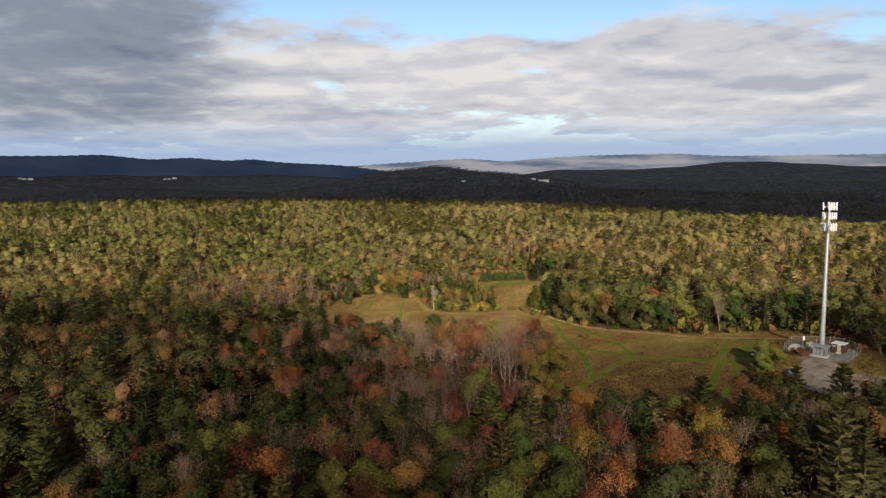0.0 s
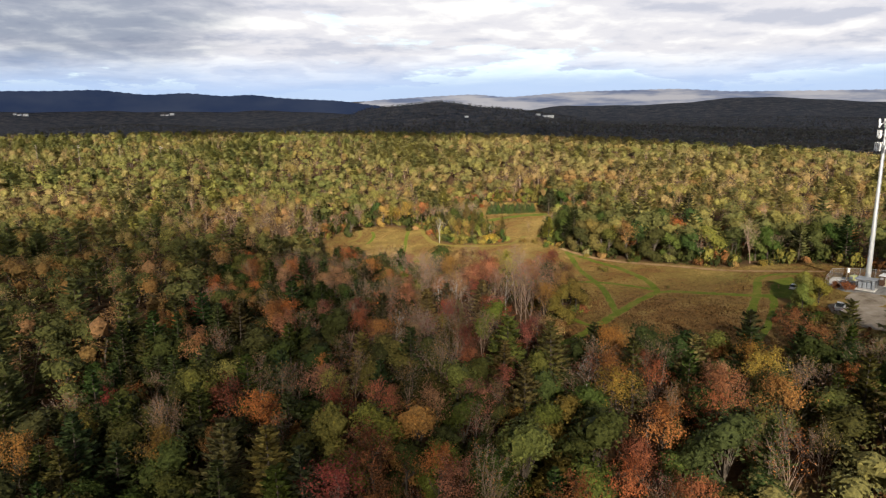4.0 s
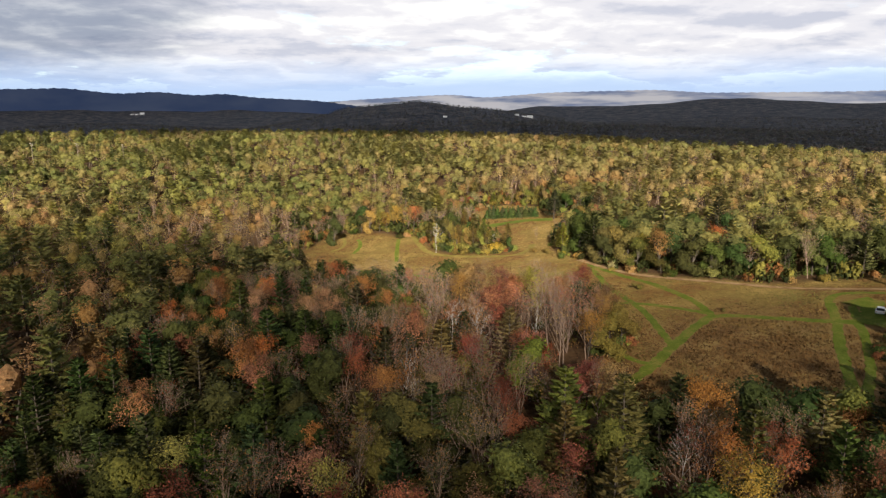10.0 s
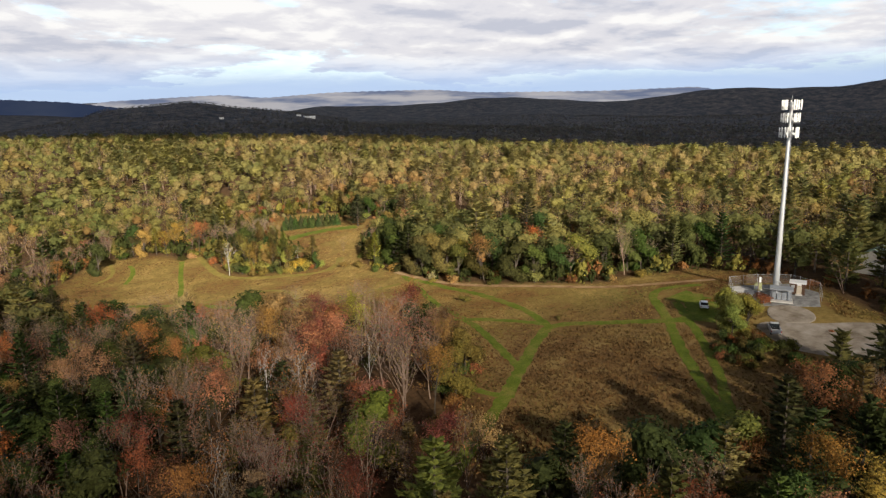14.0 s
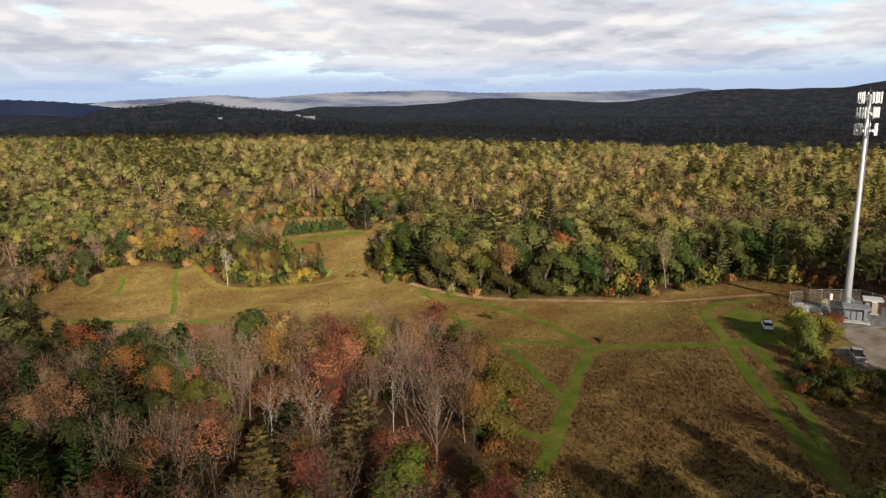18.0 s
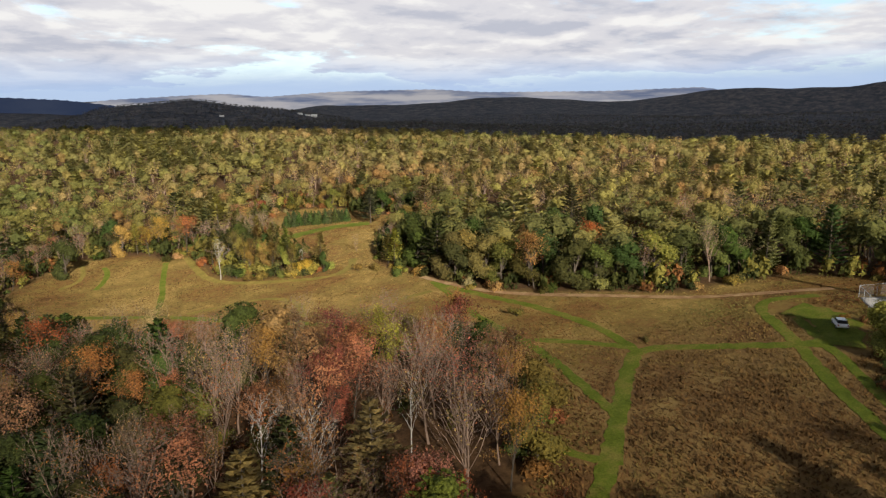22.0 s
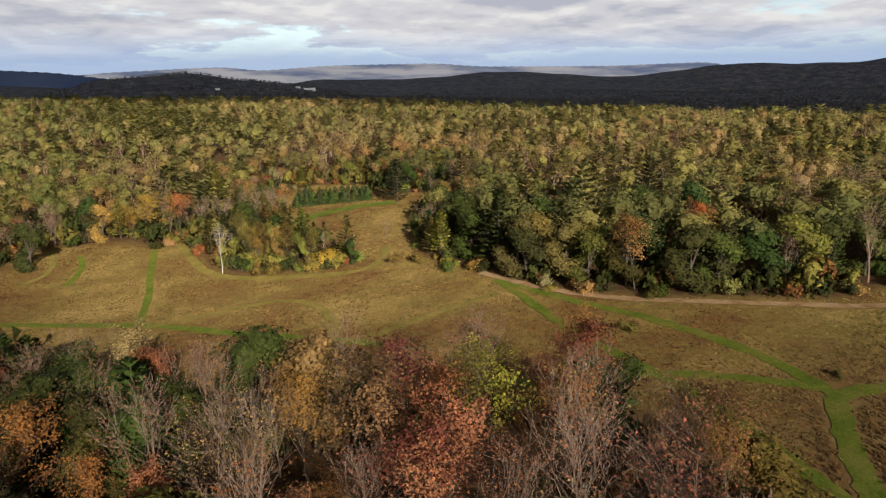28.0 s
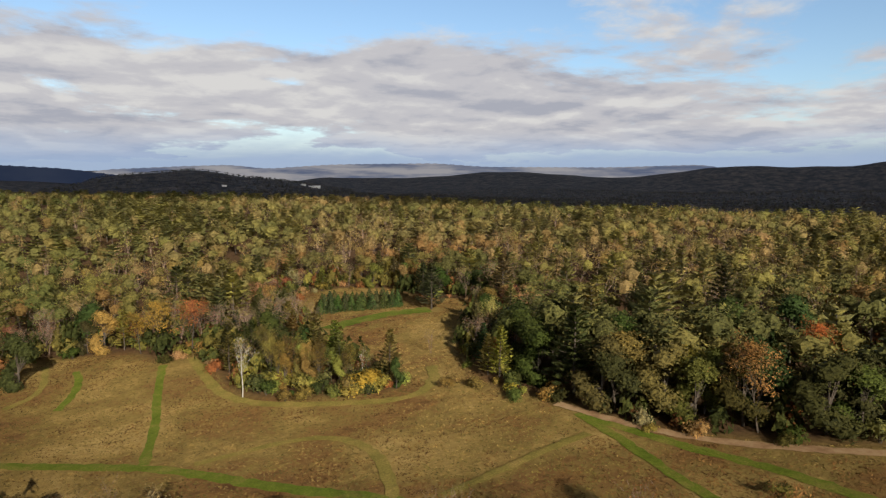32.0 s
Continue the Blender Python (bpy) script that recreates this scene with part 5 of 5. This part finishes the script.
# ---------------------------------------------------------------- cell tower and its compound
def cell_tower(x, y, height):
    t = thing("cell_tower", x, y, 14, "tall tapered galvanised steel monopole with three antenna platforms", "cell tower", lift=0.1)
    part("base_plate", rod((0, 0, 0), (0, 0, 0.18), 1.15, 1.15, 16), STEEL_DARK, t)
    for a, b in ((0, 0.27), (0.27, 0.54), (0.54, 0.8), (0.8, 1.0)):
        r0, r1 = 0.68 - 0.38 * a, 0.68 - 0.38 * b - 0.02
        part("pole_section", rod((0, 0, 0.18 + a * height * 0.985), (0, 0, 0.18 + b * height * 0.985), r0, r1, 16), STEEL, t)
    for i in range(8):
        a = i * math.pi / 4
        part("anchor_bolt", rod((math.cos(a) * 1.0, math.sin(a) * 1.0, 0), (math.cos(a) * 1.0, math.sin(a) * 1.0, 0.4), 0.04, 0.04, 6), STEEL_DARK, t)
    part("cable_run", box((0.16, 0.1, height * 0.93), (0.0, -0.5, height * 0.47)), STEEL_DARK, t)
    part("lightning_rod", rod((0, 0, height), (0, 0, height + 1.0), 0.03, 0.015, 6), STEEL, t)
    for level, (z, arms, reach) in enumerate(((height - 1.1, 4, 1.3), (height - 3.8, 4, 1.2), (height - 6.9, 4, 1.35))):
        frame_bm = rod((0, 0, z - 0.12), (0, 0, z + 0.12), 0.62, 0.62, 12)
        for s in range(3):
            a = radians(120 * s + 20 + 12 * level)
            c, d = math.cos(a), math.sin(a)
            rod((c * 0.5, d * 0.5, z), (c * reach, d * reach, z), 0.07, 0.07, 6, frame_bm)
            for up in (-0.5, 0.5):
                rod((c * reach - d * 1.25, d * reach + c * 1.25, z + up), (c * reach + d * 1.25, d * reach - c * 1.25, z + up), 0.05, 0.05, 6, frame_bm)
        platform = part("platform", frame_bm, STEEL, t, "triangular steel antenna mount")
        for s in range(3):
            a = radians(120 * s + 20 + 12 * level)
            c, d = math.cos(a), math.sin(a)
            for i in range(arms):
                o = -1.1 + 2.2 * i / (arms - 1)
                px, py = c * (reach + 0.12) + d * o, d * (reach + 0.12) - c * o
                long = (2.1, 1.9, 2.3)[level] * (1 - 0.1 * (i % 2))
                part("panel_antenna", box((0.14, 0.28, long), (px + c * 0.12, py + d * 0.12, z + 0.05), math.degrees(a), 0.03), PANEL, platform, "off-white panel antenna")
                part("mount_pipe", rod((px, py, z - 1.1), (px, py, z + 1.1), 0.045, 0.045, 6), STEEL, platform)
                if i % 2:
                    part("radio_unit", box((0.22, 0.34, 0.5), (px - c * 0.25, py - d * 0.25, z - 0.2), math.degrees(a), 0.02), PANEL, platform)
    return t


cell_tower(112.8, 162.0, 42.4)


def shed(x, y, turn):
    t = thing("equipment_shed", x, y, turn, "brown aggregate equipment shed with a white flat roof", "shed", lift=0.16)
    part("wall", box((3.0, 3.0, 2.5), (0, 0, 1.25), 0, 0.03), BROWN_WALL, t)
    part("roof", box((3.4, 3.5, 0.2), (0, 0, 2.6), 0, 0.04), ROOF_WHITE, t, "white flat roof slab")
    door = part("door", box((1.0, 0.07, 2.05), (0.35, -1.52, 1.03), 0, 0.01), DOOR_PAINT, t, "tan steel door")
    part("handle", box((0.04, 0.06, 0.14), (0.0, -1.58, 1.0)), STEEL, door)
    part("sign", box((0.9, 0.03, 0.28), (0.3, -1.515, 2.28)), WHITE_PAINT, t)
    part("vent_hood", box((0.7, 0.3, 0.5), (-0.9, -1.65, 1.9), 0, 0.03), STEEL, t)
    part("step", box((1.4, 0.8, 0.16), (0.35, -1.9, 0.08), 0, 0.02), CONCRETE, t)


shed(116.3, 159.3, -49)


def cabinet(x, y, turn, w, h):
    t = thing("equipment_cabinet", x, y, turn, "grey outdoor equipment cabinet on a steel stand", "cabinet", "cabinets under the canopy", lift=0.34)
    part("plinth", box((w + 0.1, 0.9, 0.16), (0, 0, 0.08)), STEEL_DARK, t)
    part("body", box((w, 0.8, h), (0, 0, 0.16 + h / 2), 0, 0.03), CABINET, t)
    d = part("door", box((w * 0.88, 0.05, h * 0.86), (0, -0.42, 0.16 + h / 2), 0, 0.01), CABINET, t)
    part("handle", box((0.03, 0.05, 0.2), (w * 0.34, -0.46, 0.16 + h / 2)), STEEL, d)
    part("top", box((w + 0.08, 0.9, 0.06), (0, 0, 0.19 + h), 0, 0.01), PANEL, t)


SLAB = thing("equipment_slab", 109.8, 157.6, -46, "concrete slab under the equipment cabinets", "slab", lift=0.12)
part("slab", box((4.6, 4.0, 0.22), (0, 0, 0.11), 0, 0.02), CONCRETE, SLAB)
for i, (u, w, h) in enumerate(((-1.4, 0.8, 1.7), (-0.4, 0.8, 1.7), (0.6, 0.9, 1.5), (1.5, 0.7, 1.8))):
    a = radians(-46)
    cabinet(109.8 + math.cos(a) * u, 157.6 + math.sin(a) * u, -46, w, h)


def canopy(x, y, turn):
    t = thing("steel_canopy", x, y, turn, "grey steel canopy frame over the cabinets", "canopy", lift=0.34)
    for px in (-2.0, 2.0):
        for py in (-1.2, 1.2):
            part("post", box((0.12, 0.12, 2.6), (px, py, 1.3)), STEEL_DARK, t)
    part("roof", box((4.6, 3.2, 0.14), (0, 0, 2.67), 0, 0.02), CABINET, t)
    for py in (-1.55, 1.55):
        part("edge_beam", box((4.6, 0.1, 0.24), (0, py, 2.5)), STEEL_DARK, t)


canopy(109.8, 157.6, -46)


def ice_bridge(x0, y0, x1, y1):
    z = 3.1
    dx, dy = x1 - x0, y1 - y0
    t = thing("cable_bridge", x0, y0, math.degrees(math.atan2(dy, dx)), "low steel cable bridge between cabinets and tower", "cable bridge", lift=0.16)
    l = math.hypot(dx, dy)
    for s in (-0.25, 0.25):
        part("rail", box((l, 0.06, 0.06), (l / 2, s, z)), STEEL, t)
    for i in range(7):
        part("rung", box((0.05, 0.5, 0.04), (l * (i + 0.5) / 7, 0, z + 0.05)), STEEL, t)
    for f in (0.1, 0.9):
        part("post", rod((l * f, 0, 0), (l * f, 0, z), 0.05, 0.05, 6), STEEL, t)


ice_bridge(110.8, 158.9, 112.6, 161.2)


def generator(x, y, turn):
    t = thing("generator", x, y, turn, "faded yellow-green generator on a concrete pad", "generator", lift=0.16)
    part("pad", box((2.6, 1.5, 0.2), (0, 0, 0.1)), CONCRETE, t)
    part("housing", box((2.2, 1.1, 1.35), (0, 0, 0.88), 0, 0.06), YELLOW_GREEN, t)
    part("exhaust", rod((0.7, 0.2, 1.5), (0.7, 0.2, 2.0), 0.06, 0.06, 8), STEEL_DARK, t)
    part("louvre", box((0.05, 0.8, 0.8), (-1.12, 0, 0.9)), STEEL_DARK, t)


generator(111.2, 165.4, 30)


def utility_board(x, y, turn):
    t = thing("meter_board", x, y, turn, "utility post with a white transformer drum", "utility post", lift=0.16)
    part("post", rod((0, 0, 0), (0, 0, 5.2), 0.14, 0.11, 8), POLE_WOOD, t)
    part("drum", rod((0.3, 0, 3.9), (0.3, 0, 5.0), 0.32, 0.32, 12), WHITE_PAINT, t, "white transformer drum")
    part("bracket", box((0.3, 0.1, 0.1), (0.1, 0, 4.4)), STEEL, t)
    part("meter_box", box((0.4, 0.2, 0.6), (0, -0.2, 1.5), 0, 0.02), CABINET, t)


utility_board(106.5, 160.8, 0)

MESH_WIRE, nt, b = material("chain_link_wire", 0.6)
b.inputs["Base Color"].default_value = (0.45, 0.45, 0.45, 1)
b.inputs["Metallic"].default_value = 0.5
b.inputs["Alpha"].default_value = 0.10


def fence(corners):
    pts = [np.array(c, float) for c in corners]
    t = thing("chain_link_fence", *pts[0], 0, "grey chain-link fence with steel posts around the compound", "fence", lift=0.1)
    x0, y0, z0 = pts[0][0], pts[0][1], gz(*pts[0]) + 0.1
    for a, b in zip(pts, pts[1:]):
        n = max(1, int(np.hypot(*(b - a)) / 2.6))
        for i in range(n):
            p, q = a + (b - a) * i / n, a + (b - a) * (i + 1) / n
            zp, zq = gz(*p) + 0.1 - z0, gz(*q) + 0.1 - z0
            P, Q = Vector((p[0] - x0, p[1] - y0, zp)), Vector((q[0] - x0, q[1] - y0, zq))
            up = Vector((0, 0, 2.2))
            part("post", rod(P, P + up * 1.06, 0.04, 0.04, 6), STEEL, t)
            part("top_rail", rod(P + up, Q + up, 0.028, 0.028, 6), STEEL, t)
            bm = bmesh.new()
            bm.faces.new([bm.verts.new(v) for v in (P + Vector((0, 0, 0.05)), Q + Vector((0, 0, 0.05)), Q + up, P + up)])
            part("wire_panel", bm, MESH_WIRE, t)


fence([(103.5, 164.8), (109.6, 172.6), (116, 170.4), (121.5, 166), (121.5, 158), (114, 150.8)])


# ---------------------------------------------------------------- vehicles
def wheel(parent, x, y, r):
    w = part("wheel", rod((x - 0.11, y, r), (x + 0.11, y, r), r * 0.62, r * 0.62, 14), STEEL, parent)
    bm = bmesh.new()
    bmesh.ops.create_cone(bm, cap_ends=False, segments=18, radius1=r, radius2=r, depth=0.22, matrix=pose(x, y, r, 0, 90, 0))
    for sx in (-0.11, 0.11):
        ring_a = [bm.verts.new((x + sx, y + math.cos(k * math.pi / 9) * r, r + math.sin(k * math.pi / 9) * r)) for k in range(18)]
        ring_b = [bm.verts.new((x + sx, y + math.cos(k * math.pi / 9) * r * 0.62, r + math.sin(k * math.pi / 9) * r * 0.62)) for k in range(18)]
        for k in range(18):
            bm.faces.new((ring_a[k], ring_a[(k + 1) % 18], ring_b[(k + 1) % 18], ring_b[k]))
    part("tyre", bm, RUBBER, w)


def pickup(x, y, turn):
    t = thing("pickup_truck", x, y, turn, "silver pickup truck with a black bed liner parked on gravel", "pickup truck", lift=0.12)
    low = [(-2.75, 0.45), (2.7, 0.45), (2.78, 0.95), (1.25, 1.1), (-2.78, 1.1), (-2.8, 0.75)]
    bm = prism(low, 1.9)
    bmesh.ops.bevel(bm, geom=list(bm.edges), offset=0.07, segments=2, affect="EDGES")
    part("body", bm, CAR_SILVER, t)
    bm = prism([(-0.45, 1.08), (1.3, 1.08), (0.75, 1.78), (-0.35, 1.8)], 1.66)
    bmesh.ops.bevel(bm, geom=list(bm.edges), offset=0.06, segments=2, affect="EDGES")
    cab = part("cab", bm, DARK_GLASS, t, "dark glazed cab")
    part("roof", box((1.5, 1.05, 0.06), (0, 0.2, 1.82), 0, 0.02), CAR_SILVER, cab)
    part("bed", box((1.6, 2.1, 0.1), (0, -1.62, 1.1)), BED_BLACK, t, "black bed liner")
    for s in (-1, 1):
        part("bed_wall", box((0.12, 2.2, 0.3), (s * 0.88, -1.64, 1.22), 0, 0.03), CAR_SILVER, t)
        part("headlight", box((0.36, 0.06, 0.18), (s * 0.72, 2.78, 0.86), 0, 0.02), PANEL, t)
        part("tail_light", box((0.14, 0.06, 0.34), (s * 0.85, -2.8, 0.95), 0, 0.02), LAMP_RED, t)
        part("mirror", box((0.22, 0.12, 0.16), (s * 1.05, 0.95, 1.25), 0, 0.03), RUBBER, t)
        for yy in (-1.75, 1.75):
            wheel(t, s * 0.84, yy, 0.39)
    part("tailgate", box((1.66, 0.08, 0.42), (0, -2.76, 1.2), 0, 0.02), CAR_SILVER, t)
    part("bumper", box((1.8, 0.14, 0.18), (0, -2.85, 0.6), 0, 0.03), STEEL, t)


pickup(97.2, 147.0, -38)


def car(x, y, turn):
    t = thing("parked_car", x, y, turn, "white hatchback car parked in the tree's shade", "car", lift=0.12)
    bm = prism([(-2.05, 0.35), (2.05, 0.35), (2.1, 0.72), (1.1, 0.95), (-1.95, 0.98), (-2.1, 0.7)], 1.75)
    bmesh.ops.bevel(bm, geom=list(bm.edges), offset=0.08, segments=2, affect="EDGES")
    part("body", bm, CAR_WHITE, t)
    bm = prism([(-1.8, 0.95), (1.1, 0.93), (0.35, 1.42), (-1.4, 1.45)], 1.5)
    bmesh.ops.bevel(bm, geom=list(bm.edges), offset=0.06, segments=2, affect="EDGES")
    cab = part("cabin", bm, DARK_GLASS, t, "dark glazed cabin")
    part("roof", box((1.36, 1.6, 0.06), (0, -0.5, 1.46), 0, 0.02), CAR_WHITE, cab)
    for s in (-1, 1):
        part("headlight", box((0.34, 0.06, 0.14), (s * 0.62, 2.09, 0.7), 0, 0.02), PANEL, t)
        part("tail_light", box((0.2, 0.06, 0.2), (s * 0.7, -2.1, 0.8), 0, 0.02), LAMP_RED, t)
        for yy in (-1.3, 1.3):
            wheel(t, s * 0.78, yy, 0.31)


car(95.0, 164.2, -38)


# ---------------------------------------------------------------- houses and poles
def house(name, x, y, turn, w, d, h, rise, wall, roof, label, rows=1, lift=0.0):
    t = thing(name, x, y, turn, label, "house" if "house" in name else "barn", lift=lift)
    part("wall", box((w, d, h + 1.0), (0, 0, h / 2 - 0.5)), wall, t)
    for s in (-1, 1):
        bm = bmesh.new()
        p = [(-w / 2 - 0.4, s * (d / 2 + 0.4), h - 0.2), (w / 2 + 0.4, s * (d / 2 + 0.4), h - 0.2), (w / 2 + 0.4, 0, h + rise), (-w / 2 - 0.4, 0, h + rise)]
        a = [bm.verts.new(v) for v in p]
        b = [bm.verts.new((v[0], v[1], v[2] + 0.18)) for v in p]
        bm.faces.new(a)
        bm.faces.new(b)
        for i in range(4):
            bm.faces.new((a[i], a[(i + 1) % 4], b[(i + 1) % 4], b[i]))
        part("roof", bm, roof, t)
    for s in (-1, 1):
        bm = bmesh.new()
        bm.faces.new([bm.verts.new(v) for v in ((s * w / 2, -d / 2, h - 0.01), (s * w / 2, d / 2, h - 0.01), (s * w / 2, 0, h + rise - 0.05))])
        part("gable", bm, wall, t)
    n = max(2, int(w / 3))
    for row in range(rows):
        for i in range(n):
            win = part("window", box((1.0, 0.08, 1.3), (-w / 2 + w * (i + 0.5) / n, -d / 2 - 0.03, 1.6 + 2.7 * row)), WHITE_PAINT, t)
            part("pane", box((0.8, 0.04, 1.1), (-w / 2 + w * (i + 0.5) / n, -d / 2 - 0.08, 1.6 + 2.7 * row)), DARK_GLASS, win)


house("barn", 158, 171, 22, 14, 9, 4.2, 2.6, GREY_WALL, GREEN_ROOF, "grey barn with a pale green metal roof among trees")

for hx, hy in HOMES:
    side = 1 if hx > 0 else -1
    if (hx, hy) in HOMES[1:2] + HOMES[4:]:
        house("farmhouse", hx, hy, 8, 12, 8, 4.5, 2.6, WHITE_PAINT, DARK_ROOF, "distant white farmhouse with a dark roof")
        continue
    house("farmhouse", hx, hy, 12 * side, 15, 9, 5.5, 3.0, WHITE_PAINT, DARK_ROOF, "distant white farmhouse with a dark roof", 2)
    house("barn", hx + 22, hy + 9, -8 * side, 20, 10, 6.0, 3.4, WHITE_PAINT, ROOF_WHITE, "long distant white barn with a pale metal roof")
    house("barn", hx - 24, hy + 6, 20 * side, 14, 9, 4.0, 2.4, WHITE_PAINT, GREY_WALL, "low distant white farm building")


def utility_pole(x, y, turn, height):
    t = thing("utility_pole", x, y, turn, "tall weathered wooden utility pole with a crossarm", "utility pole", "utility poles")
    part("post", rod((0, 0, -0.5), (0, 0, height), 0.22, 0.14, 8), POLE_WOOD, t)
    for z in (height - 0.6, height - 1.9):
        part("crossarm", box((2.6, 0.14, 0.16), (0, 0.12, z)), POLE_WOOD, t)
        for u in (-1.2, -0.5, 0.5, 1.2):
            part("insulator", rod((u, 0.12, z + 0.08), (u, 0.12, z + 0.34), 0.05, 0.03, 6), PANEL, t)
    return height + gz(x, y)


POLES = [(-322, 536, 18), (-290, 539, 18), (-258, 541, 18), (-226, 544, 17)]
for x, y, h in POLES:
    utility_pole(x, y, -5, h)
utility_pole(199, 742, 20, 23)
wires = bmesh.new()
for (x0, y0, h0), (x1, y1, h1) in zip(POLES, POLES[1:]):
    for u in (-1.2, 1.2):
        last = None
        for i in range(9):
            f = i / 8
            p = Vector((x0 + (x1 - x0) * f, y0 + (y1 - y0) * f + u, gz(x0, y0) + h0 - 0.3 + (gz(x1, y1) + h1 - gz(x0, y0) - h0) * f - 3.2 * f * (1 - f)))
            if last is not None:
                rod(last, p, 0.03, 0.03, 4, wires)
            last = p
me = bpy.data.meshes.new("power_line")
wires.to_mesh(me)
wires.free()
me.materials.append(RUBBER)
tagged(new("power_line", me), "thin dark sagging wires between the utility poles", "power line")
